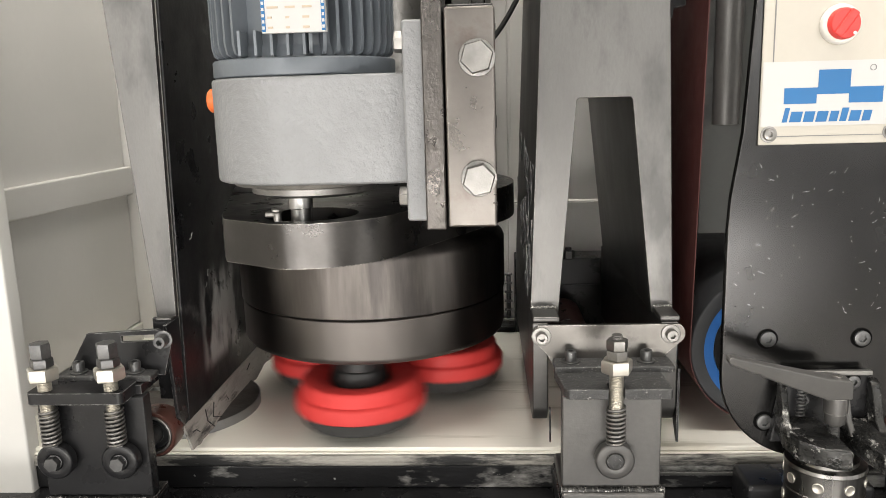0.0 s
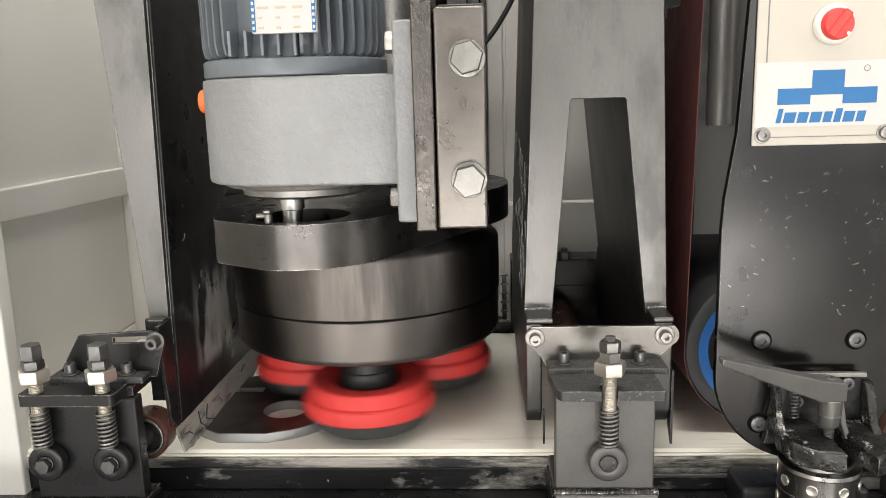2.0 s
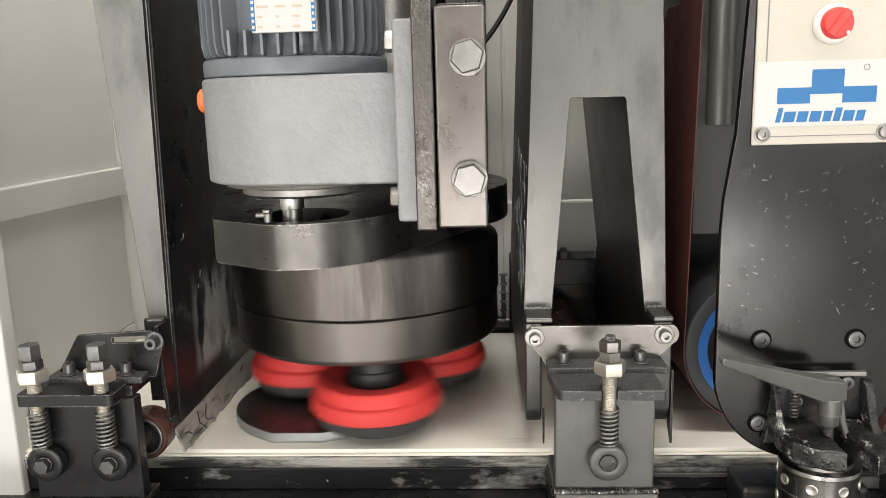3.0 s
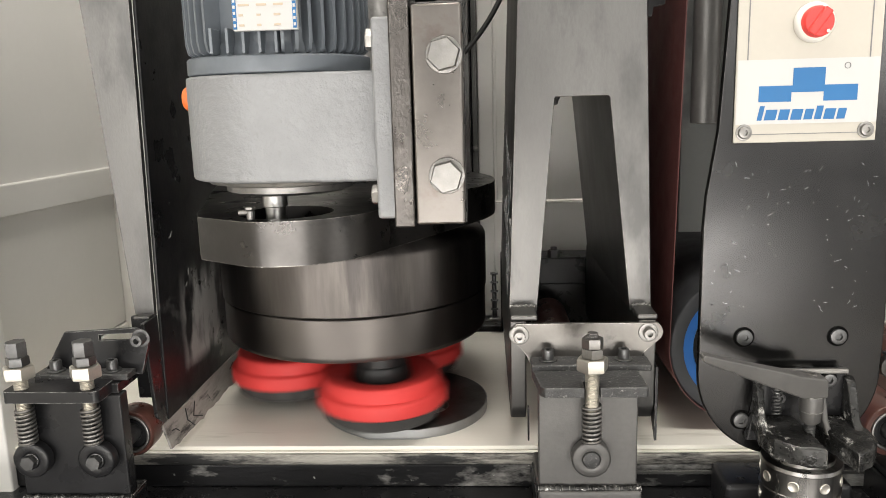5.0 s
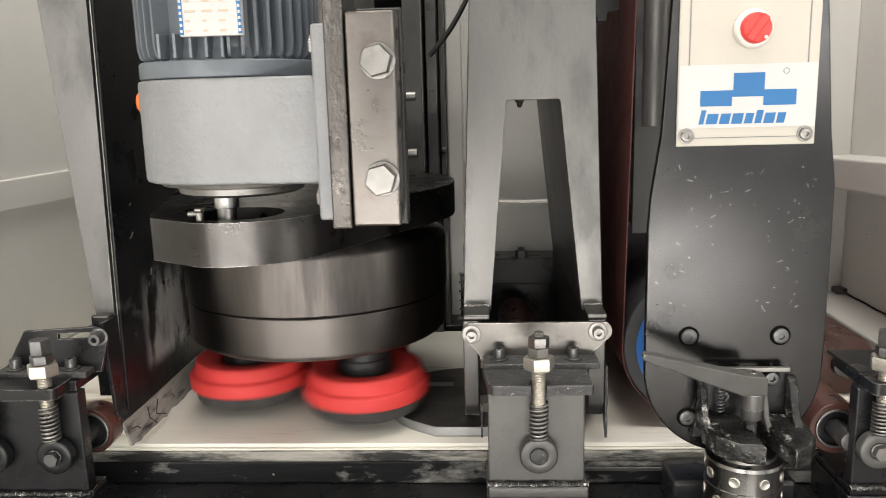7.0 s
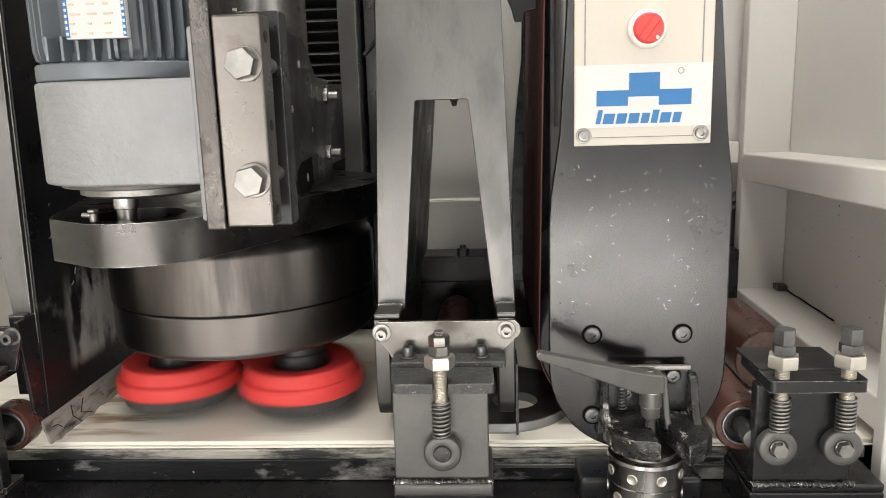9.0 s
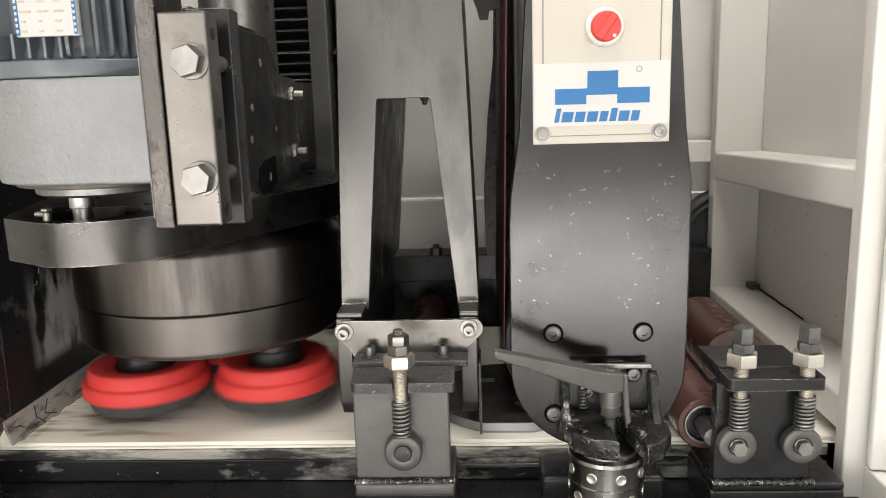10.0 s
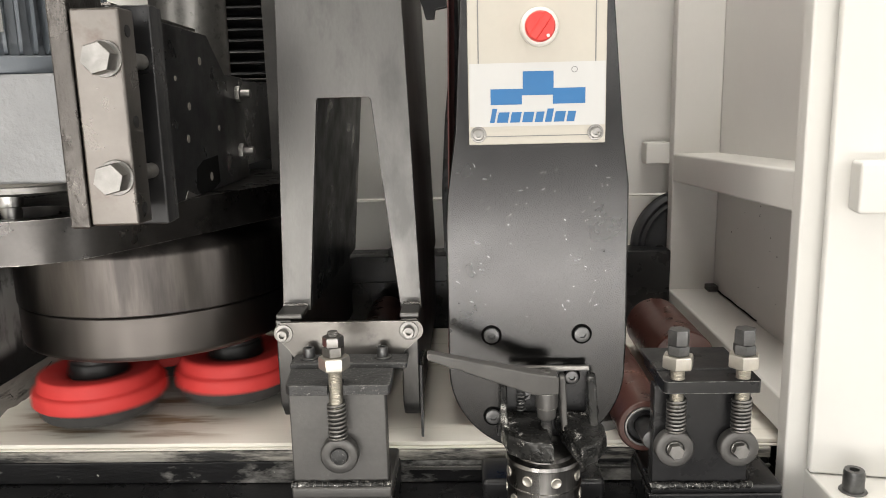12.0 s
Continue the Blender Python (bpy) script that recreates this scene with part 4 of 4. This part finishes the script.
for bx, bz in ((-0.048, 0.3135), (-0.046, 0.2740), (-0.120, 0.3135), (-0.120, 0.2740)):
    part("cap_screw", socket_screw(0.0068, 0.008, (bx, 1.3613, bz), "y"), ZINC, column)
part("carriage_lip", box(-0.150, -0.016, 1.356, 1.3990, 0.3733, 0.3770, 0.001), MOUNT, column)
part("column_post", box(-0.20, 0.050, 1.462, 1.486, -0.150, 0.85, 0.003), BLACK, column)
part("guard_strip", box(-0.0155, 0.0140, 1.330, 1.336, 0.05, 0.85, 0.001), MOUNT, column, "dull steel cover strip")
part("strip_edge", box(0.0142, 0.0162, 1.327, 1.337, 0.05, 0.85, 0.0005), ZINC, column, "bright strip edge")
part("strip_back", box(-0.0150, 0.0130, 1.3365, 1.4615, 0.06, 0.85, 0.001), BLACK, column)
rail = part("slide_rail", box(0.0165, 0.0370, 1.4100, 1.4615, -0.148, 0.85, 0.002), FRAME, column, "ground steel slide rail")
part("rail_groove", box(0.0372, 0.0400, 1.4250, 1.4615, -0.148, 0.85, 0.0004), PIT, column)
part("outer_rail", box(0.0402, 0.0490, 1.4300, 1.4615, -0.148, 0.85, 0.001), MOUNT, column)
for bz in (0.505, 0.353, 0.201):
    part("rail_screw", socket_screw(0.0062, 0.004, (0.0268, 1.4099, bz), "y"), BOLT, rail)
part("stop_pin", disc(0.0050, 0, 0.012, (0.0450, 1.4299, 0.251), "y", 18), SPRING, column)
fold = [(1.395, 0.3775)]
for k in range(24):
    z = 0.379 + k * 0.0185
    fold += [(1.366, z + 0.002), (1.362, z + 0.005), (1.366, z + 0.0085), (1.388, z + 0.0145)]
fold += [(1.42, 0.83), (1.42, 0.3775)]
part("bellows", prism(fold, "x", -0.150, -0.018, 0), BELLOWS, column, "black folded bellows")
for k in (2, 5, 9):
    part("bellows_crease", box(-0.145, -0.020, 1.3605, 1.3625, 0.3832 + k * 0.0185, 0.3846 + k * 0.0185, 0.0004), MOUNT, column, "worn grey fold")
part("guide_tube", disc(0.058, 0.3695, 0.85, (-0.108, 1.240, 0), "z", 48), SPRING, column, "dull steel guide tube")
part("tube_seat", box(-0.175, -0.0625, 1.175, 1.3610, 0.300, 0.3692, 0.003), BLACK, column)

cable = thing("cable", 0.06, 1.30, 0.40, "black cable hanging behind the column", "cable")
part("sheath", tube([(0.125 - 0.095 * k / 16, 1.31, 0.570 - 0.155 * k / 16 - 0.018 * math.sin(math.pi * k / 16)) for k in range(17)], 0.0042, 8), CABLE, cable)
chain = thing("drag_chain", 0.075, 1.40, -0.09, "small black link chain hanging behind the head", "chain")
for k in range(5):
    part("link", box(0.071, 0.079, 1.395, 1.405, -0.062 + k * 0.017, -0.048 + k * 0.017, 0.002), BLACK, chain)
    part("pin", disc(0.0022, -0.007, 0.007, (0.075, 1.40, -0.0465 + k * 0.017), "x", 10, 0.0004), BOLT, chain)
part("end_pin", disc(0.003, -0.010, 0.010, (0.075, 1.40, -0.066), "x", 12, 0.0005), ZINC, chain)

# ---- abrasive belt unit ----
unit = thing("belt_grinder", 0.40, 0.86, -0.08, "abrasive belt unit behind a scratched gunmetal cover plate", "grinder")
face = [(0.3185, 0.80), (0.3185, 0.438), (0.3110, 0.300), (0.3010, 0.230), (0.2990, 0.195), (0.2990, 0.065)] + arc(0.3995, 0.028, 0.1005, 180, 360, 36) + [(0.5010, 0.065), (0.5005, 0.240), (0.4930, 0.300), (0.4815, 0.438), (0.4815, 0.80)]
cover = part("cover_plate", prism(face, "y", 0.8450, 0.8545, 0.002), PANEL, unit, "scratched gunmetal cover plate")
for sx, sz in ((0.348, 0.0705), (0.4505, 0.0705), (0.349, -0.028), (0.448, -0.028)):
    # A black ring laid on the face paints the recess's shade.
    s = part("counterbore", ring(0.0085, 0.0116, 0, 0.0012, (sx, 0.8452, sz), "y", 32, 0.0003), PIT, cover)
    part("cap_screw", socket_screw(0.0088, 0.0045, (sx, 0.8451, sz), "y"), BOLT, s)
rs = random.Random(11)
for k in range(78):
    cx = rs.choice((rs.gauss(0.345, 0.02), rs.gauss(0.40, 0.04), rs.gauss(0.45, 0.02)))
    cz = rs.uniform(0.09, 0.27)
    if not 0.306 < cx < 0.494:
        continue
    ln, a = rs.choice((rs.uniform(0.0008, 0.003), rs.uniform(0.0008, 0.003), rs.uniform(0.004, 0.009))), rs.uniform(0, 6.28)
    w = rs.uniform(0.00012, 0.00042)
    dx, dz = ln * math.cos(a), ln * math.sin(a)
    part("scratch", prism([(cx - w, cz), (cx + dx * 0.5, cz + dz * 0.5 - w * 1.3), (cx + dx, cz + dz), (cx + dx * 0.5 + w, cz + dz * 0.5 + w)], "y", 0.8446, 0.8452, 0), SCUFF, cover)

sign = thing("control_plate", 0.40, 0.843, 0.287, "cream control plate with a red switch and blue printed mark", "control panel")
part("plate", box(0.3262, 0.4732, 0.8415, 0.8449, 0.2865, 0.62, 0.0012), SIGN, sign)
for x0, x1, z0, z1 in ((0.3368, 0.3380, 0.372, 0.55), (0.4610, 0.4622, 0.372, 0.55), (0.3435, 0.4545, 0.2950, 0.2958)):
    part("border_line", box(x0, x1, 0.8409, 0.8414, z0, z1, 0), GREY_PRINT, sign)
part("border_line", prism([(0.3435, 0.2950), (0.3443, 0.2950), (0.3396, 0.3040), (0.3388, 0.3040)], "y", 0.8409, 0.8414, 0), GREY_PRINT, sign)
part("border_line", prism([(0.4545, 0.2950), (0.4553, 0.2950), (0.4600, 0.3040), (0.4592, 0.3040)], "y", 0.8409, 0.8414, 0), GREY_PRINT, sign)
sticker = part("sticker", box(0.3275, 0.4722, 0.8407, 0.8414, 0.3060, 0.3725, 0), STICKER, sign, "white sticker with a blue mark")
mark = [(0.3500, 0.3290), (0.3835, 0.3290), (0.3835, 0.3385), (0.4165, 0.3385), (0.4165, 0.3290), (0.4510, 0.3290), (0.4510, 0.3455), (0.4172, 0.3455), (0.4172, 0.3635), (0.3845, 0.3635), (0.3845, 0.3455), (0.3500, 0.3455)]
part("blue_mark", prism(mark, "y", 0.8402, 0.8406, 0), PRINT, sticker, "blue stepped block mark")
x = 0.3490
for w, h in ((0.0050, 0.0150), (0.0118, 0.0110), (0.0105, 0.0110), (0.0112, 0.0110), (0.0085, 0.0110), (0.0070, 0.0140), (0.0110, 0.0110), (0.0085, 0.0110)):
    sl = h * 0.2
    part("lettering_bar", prism([(x, 0.3100), (x + w, 0.3100), (x + w + sl, 0.3100 + h), (x + sl, 0.3100 + h)], "y", 0.8402, 0.8406, 0), PRINT, sticker)
    x += w + 0.0024
part("small_ring_mark", ring(0.0026, 0.0033, 0, 0.0004, (0.4393, 0.8406, 0.3645), "y", 20, 0), GREY_PRINT, sticker)
for sx in (0.3365, 0.4622):
    part("cap_screw", socket_screw(0.0064, 0.0050, (sx, 0.8413, 0.2978), "y"), ZINC, sign)
    part("washer", ring(0.004, 0.0086, 0, 0.0012, (sx, 0.8415, 0.2978), "y", 28, 0.0004), ZINC, sign)
switch = part("rotary_switch", lathe([(0, 0), (0.0200, 0), (0.0205, 0.003), (0.0190, 0.0075), (0.0165, 0.0085), (0, 0.0085)], (0.4020, 0.8414, 0.4085), "y", 48), WHITE_PLASTIC, sign, "white collar of the switch")
part("knob", lathe([(0, 0.0087), (0.0158, 0.0087), (0.0155, 0.0140), (0.0140, 0.0165), (0, 0.0170)], (0.4020, 0.8414, 0.4085), "y", 40), KNOB, switch, "red rotary knob")
grip = box(-0.0046, 0.0046, -0.0200, -0.0150, -0.0150, 0.0150, 0.0018)
grip.transform(pose(0.4020, 0.8414, 0.4085, 0, 35, 0))
part("grip", grip, KNOB, switch, "red grip of the knob")
part("pointer_dot", disc(0.0018, 0.0195, 0.0206, (0.4095, 0.8414, 0.3985), "y", 16, 0.0003), WHITE_PLASTIC, switch)

# contact drum and abrasive belt, behind the cover
DX, DZ, DR, DY = 0.3950, 0.0180, 0.1000, 0.967
tyre = part("contact_drum", lathe([(0.0815, 0), (DR - 0.004, 0), (DR - 0.001, -0.003), (DR - 0.001, -0.42), (0.0815, -0.42)], (DX, DY, DZ), "y", 96), TYRE, unit, "black rubber contact drum")
part("blue_hub", lathe([(0.0680, -0.004), (0.0695, -0.001), (0.0814, -0.001), (0.0814, -0.42), (0.0680, -0.42)], (DX, DY, DZ), "y", 80), BLUE, tyre, "blue hub ring")
part("drum_web", disc(0.0678, -0.03, -0.006, (DX, DY, DZ), "y", 64), HUB, tyre)
loop = [(0.3110, 0.85)] + arc(DX, DZ, DR + 0.0004, 176, 364, 60) + [(0.4800, 0.85)]
inner = [(0.4785, 0.85)] + arc(DX, DZ, DR - 0.0009, 364, 176, 60) + [(0.3125, 0.85)]
part("abrasive_belt", prism(loop + inner, "y", DY - 0.002, 1.395, 0), ABRASIVE, unit, "red-brown abrasive belt")
part("inner_pipe", disc(0.0165, 0.303, 0.85, (0.3340, 0.985, 0), "z", 32), MOUNT, unit, "dull steel pipe")
part("inner_sheet", box(0.3150, 0.470, 1.02, 1.03, 0.160, 0.85, 0.001), INNER, unit, "dull grey-green inner sheet")
part("back_sheet", box(0.300, 0.500, 1.400, 1.408, -0.08, 0.85, 0.001), BLACK, unit)
part("hook_lug", prism([(0.262, 0.470), (0.300, 0.470), (0.300, 0.455), (0.285, 0.452), (0.283, 0.440), (0.272, 0.440), (0.268, 0.455)], "y", 1.06, 1.075, 0.001), BLACK, unit)

part("belt_cover", prism([(0.3005, -0.08), (0.278, 0.06), (0.276, 0.170), (0.2845, 0.30), (0.2960, 0.405), (0.3005, 0.60)], "y", 1.396, 1.402, 0.001), BLACK, unit, "black slanted cover sheet")
LEVER_BACK = -0.30

# ---- clamp lever, forked bracket and collar ----
fork = thing("forked_bracket", 0.405, 0.82, -0.075, "scuffed black forked bracket below the cover plate", "bracket")
part("back_rest", prism([(0.352, -0.048), (0.366, 0.030), (0.456, 0.034), (0.470, -0.020), (0.462, -0.050)], "y", 0.8325, 0.8446, 0.002), BLACK, fork)
part("rest_lip", box(0.3680, 0.4570, 0.8260, 0.8324, 0.0330, 0.0385, 0.001), SPRING, fork, "bright worn lip")
cheek_side = [(0.8324, 0.030), (0.8324, -0.036), (0.792, -0.024), (0.806, -0.012), (0.822, 0.026)]
part("left_cheek", prism(cheek_side, "x", 0.3560, 0.3640, 0.002), ROUGH, fork)
part("right_cheek", prism(cheek_side, "x", 0.4230, 0.4300, 0.002), MOUNT, fork)
part("right_cheek", prism(cheek_side, "x", 0.4540, 0.4640, 0.002), ROUGH, fork)
prong_l = [(0.3600, 0.8320), (0.4000, 0.8320), (0.4060, 0.8000), (0.4100, 0.7560), (0.3840, 0.7620), (0.3620, 0.7780), (0.3560, 0.8050)]
prong_r = [(0.4180, 0.8320), (0.4560, 0.8320), (0.4690, 0.7980), (0.4690, 0.7780), (0.4560, 0.7590), (0.4380, 0.7500), (0.4230, 0.8000)]
for nm, outline in (("left_prong", prong_l), ("right_prong", prong_r)):
    bm = prism(outline, "z", -0.0440, -0.0220, 0.0025)
    bmesh.ops.subdivide_edges(bm, edges=bm.edges[:], cuts=2)
    for v in bm.verts:
        v.co.z += 0.10 * (v.co.y - 0.775) + 0.0022 * noise.noise(v.co * 90)
    part(nm, bm, ROUGH, fork, "scuffed black prong")
part("spring_pin", helix(0.3800, 0.822, -0.012, 0.020, 0.0042, 8, 0.0010), BOLT, fork)
part("cap_screw", socket_screw(0.0078, 0.006, (0.4375, 0.8322, 0.0250), "y"), BOLT, fork)
part("screw_seat", ring(0.0075, 0.0100, 0, 0.0012, (0.4375, 0.8323, 0.0250), "y", 28, 0.0003), PIT, fork)
part("cap_screw", socket_screw(0.0058, 0.005, (0.3860, 0.8322, 0.0040), "y"), BOLT, fork)
lever = thing("clamp_lever", 0.406, 0.797, -0.03, "dark grey clamping lever on a threaded stud", "lever")
handle = [(0.2795, 0.0725), (0.2780, 0.0780), (0.2815, 0.0800), (0.3300, 0.0642), (0.3930, 0.0450), (0.4170, 0.0420), (0.4185, 0.0380), (0.4185, 0.0210), (0.3930, 0.0205), (0.3180, 0.0540), (0.3120, 0.0585), (0.3060, 0.0595)]
grip = prism(handle, "y", 0.785, 0.806, 0.0025)
for v in grip.verts:
    v.co.y += max(0.0, 0.395 - v.co.x) * LEVER_BACK
    if v.co.x < 0.39:
        v.co.y = v.co.y + (0.7955 + max(0.0, 0.395 - v.co.x) * LEVER_BACK - v.co.y) * 0.35
part("handle", grip, MOUNT, lever)
part("lever_hub", lathe([(0, 0.0212), (0.0118, 0.0212), (0.0122, 0.0180), (0.0122, 0.0040), (0.0108, 0.0030), (0.0102, -0.0080), (0.0070, -0.0110), (0, -0.0110)], (0.4060, 0.7965, 0), "z", 36), MOUNT, lever)
part("hub_screw", socket_screw(0.0055, 0.003, (0.4050, 0.7965, 0.0422), "z"), ZINC, lever)
part("stud", threads(0.4060, 0.7965, -0.055, -0.0108, 0.0060), BOLT, lever)
collar = thing("slotted_collar", 0.404, 0.808, -0.15, "bright steel collar with round spanner holes", "collar")
part("collar_ring", lathe([(0.0, -0.0480), (0.030, -0.0480), (0.034, -0.0500), (0.0340, -0.0545), (0.0415, -0.0560), (0.0425, -0.0600), (0.0408, -0.0620), (0.0408, -0.0860), (0.0422, -0.0868), (0.0422, -0.0885), (0.0408, -0.0892), (0.0408, -0.1180), (0.0425, -0.1190), (0.0425, -0.1500), (0, -0.1500)], (0.404, 0.808, 0), "z", 80), COLLAR, collar)
for k in range(12):
    for row, off in ((-0.0735, 14), (-0.1010, -12)):
        a = radians(45 * k + off)
        if k > 7:
            continue
        h = lathe([(0, 0.0002), (0.0040, 0.0004), (0.0052, 0.0012), (0.0060, 0.0009), (0.0060, -0.001)], (0, 0, 0), "x", 20)
        h.transform(pose(0.404 + 0.0407 * math.cos(a), 0.808 + 0.0407 * math.sin(a), row, 0, 0, math.degrees(a)))
        part("spanner_hole", h, NICKEL, collar)
part("pedestal_block", box(0.335, 0.480, 0.842, 0.905, -0.1503, -0.108, 0.006), BLACK, fork)

# ---- work piece on the belt ----
work = thing("flanged_ring", 0, 0, 0, "flat steel cover disc with one round hole, on the belt", "workpiece")
wx, wy = 0.0, 1.053
rim = arc(wx, wy, 0.1165, -62, 236, 56) + [(wx - 0.0655, wy - 0.0965), (wx - 0.040, wy - 0.1130), (wx + 0.025, wy - 0.1135)]
holes = [arc(wx + 0.031, wy - 0.031, 0.0315, 0, 348, 29), [(wx - 0.062, wy + 0.036), (wx - 0.022, wy + 0.036), (wx - 0.022, wy + 0.052), (wx - 0.062, wy + 0.052)]]
part("disc_body", holed_plate(rim, holes, "z", -0.0948, -0.0818), WORK_EDGE, work)
part("scaled_face", holed_plate(arc(wx, wy, 0.1150, -62, 236, 56) + [(wx - 0.0645, wy - 0.0955), (wx - 0.0395, wy - 0.1115), (wx + 0.0245, wy - 0.1120)],
     [arc(wx + 0.031, wy - 0.031, 0.0322, 0, 348, 29), [(wx - 0.063, wy + 0.035), (wx - 0.021, wy + 0.035), (wx - 0.021, wy + 0.053), (wx - 0.063, wy + 0.053)]], "z", -0.0817, -0.0814), WORK, work, "dark mill-scaled face")

# ---- grinding sparks ----
sp = random.Random(7)
streaks = []
for k in range(130):
    y0 = sp.uniform(-0.155, 0.155)
    ln, a = sp.uniform(0.010, 0.032), radians(sp.uniform(-18, 22))
    q = sp.uniform(0, 0.055)
    p0 = (q - 0.03, y0, sp.uniform(-0.008, 0.012) + q * 0.2)
    p1 = (p0[0] + ln * math.cos(a), y0 + sp.uniform(-0.004, 0.004), p0[2] + ln * math.sin(a))
    streaks.append(tube([p0, p1], sp.uniform(0.0003, 0.0007), 4))
shower = tagged(new("spark_shower", mesh_of("spark_shower", join(*streaks), SPARK)), "orange grinding sparks thrown from under the belt", "sparks", kind="stuff")
flights = []
for ln, tilt in ((0.139, 53), (0.051, 62), (0.046, 39), (0.018, 65), (0.017, 88)):
    f = new("flying_spark", mesh_of("flying_spark", lathe([(0, -ln / 2), (0.0003, -ln * 0.3), (0.00035, 0.2 * ln), (0, ln / 2)], (0, 0, 0), "x", 6), SPARK))
    f.rotation_euler = (0, radians(-tilt), 0)
    flights.append((tagged(f, "thin glowing spark streak flying from the grinder", "spark", "flying sparks"), tilt))

# ---- what moves ----
SPEED = 0.0727
# the carrier turns clockwise, a little unevenly: seconds and degrees gained on 350 degrees a second
LAG = [(0, 0), (0.5, -7.5), (1, -5), (1.5, -12), (2, -9), (2.5, -14), (4.5, -11.5), (5, -19.5), (5.5, -6.5), (6, -23), (6.5, -11.5), (7, -20), (9, -28.5),
       (9.5, -24.5), (10, -30), (10.5, -27), (11, -34.5), (11.5, -31.5), (12, -31.5)]


def carrier_angle(t):
    for (t0, a0), (t1, a1) in zip(LAG, LAG[1:]):
        if t <= t1:
            return 24.5 - 350 * t + a0 + (a1 - a0) * (t - t0) / (t1 - t0)
    return 24.5 - 350 * t + LAG[-1][1]


def motions():
    walk(belt, [(t, pose(SPEED * t, 1.17, -0.1065)) for t in (0.0, 4.0, 8.0, 12.0)])
    walk(work, [(t, pose(-0.421 + SPEED * t, 0, 0)) for t in (0.0, 4.0, 8.0, 12.0)])
    walk(carrier, [(k / 10, pose(AX, AY, 0.02, 0, 0, carrier_angle(k / 10))) for k in range(121)])

    # sparks leave the drum when the disc reaches the belt
    inside, nip = (DX, 1.18, DZ), (0.472, 1.085, -0.080)
    rows = [(0.0, pose(*inside)), (10.4, pose(*inside)), (10.5, pose(0.425, 1.10, -0.045))]
    for k in range(1, 9):
        rows.append((10.5 + k / 10, pose(nip[0] + 0.014 * math.sin(k * 2.3), nip[1] - 0.05 * math.sin(k * 1.7), nip[2] + 0.003 * math.sin(k * 3.1), 0, 0, 3 * math.sin(k * 2.9))))
    walk(shower, rows + [(11.45, pose(*inside)), (12.0, pose(*inside))])
    spots = [(0.614, 0.052), (0.659, 0.202), (0.589, -0.026), (0.590, 0.046), (0.584, 0.042)]
    for (f, tilt), (sx, sz) in zip(flights, spots):
        a = radians(tilt)
        start = (DX, 1.18, DZ)
        far = (sx + 1.0 * math.cos(a), 1.75, sz + 1.1 + 0.9 * math.sin(a))
        rest = (sx + 1.6, 2.6, -0.99)
        walk(f, [(0.0, pose(*start, 0, -tilt, 0)), (10.9, pose(*start, 0, -tilt, 0)), (10.967, pose(sx - 0.004 * math.cos(a), 1.15, sz - 0.004 * math.sin(a), 0, -tilt, 0)),
                 (11.033, pose(sx + 0.004 * math.cos(a), 1.15, sz + 0.004 * math.sin(a), 0, -tilt, 0)), (11.1, pose(*far, 0, -tilt, 0)),
                 (11.5, pose(*rest, 0, -tilt, 0)), (12.0, pose(*rest, 0, -tilt, 0))])


motions()
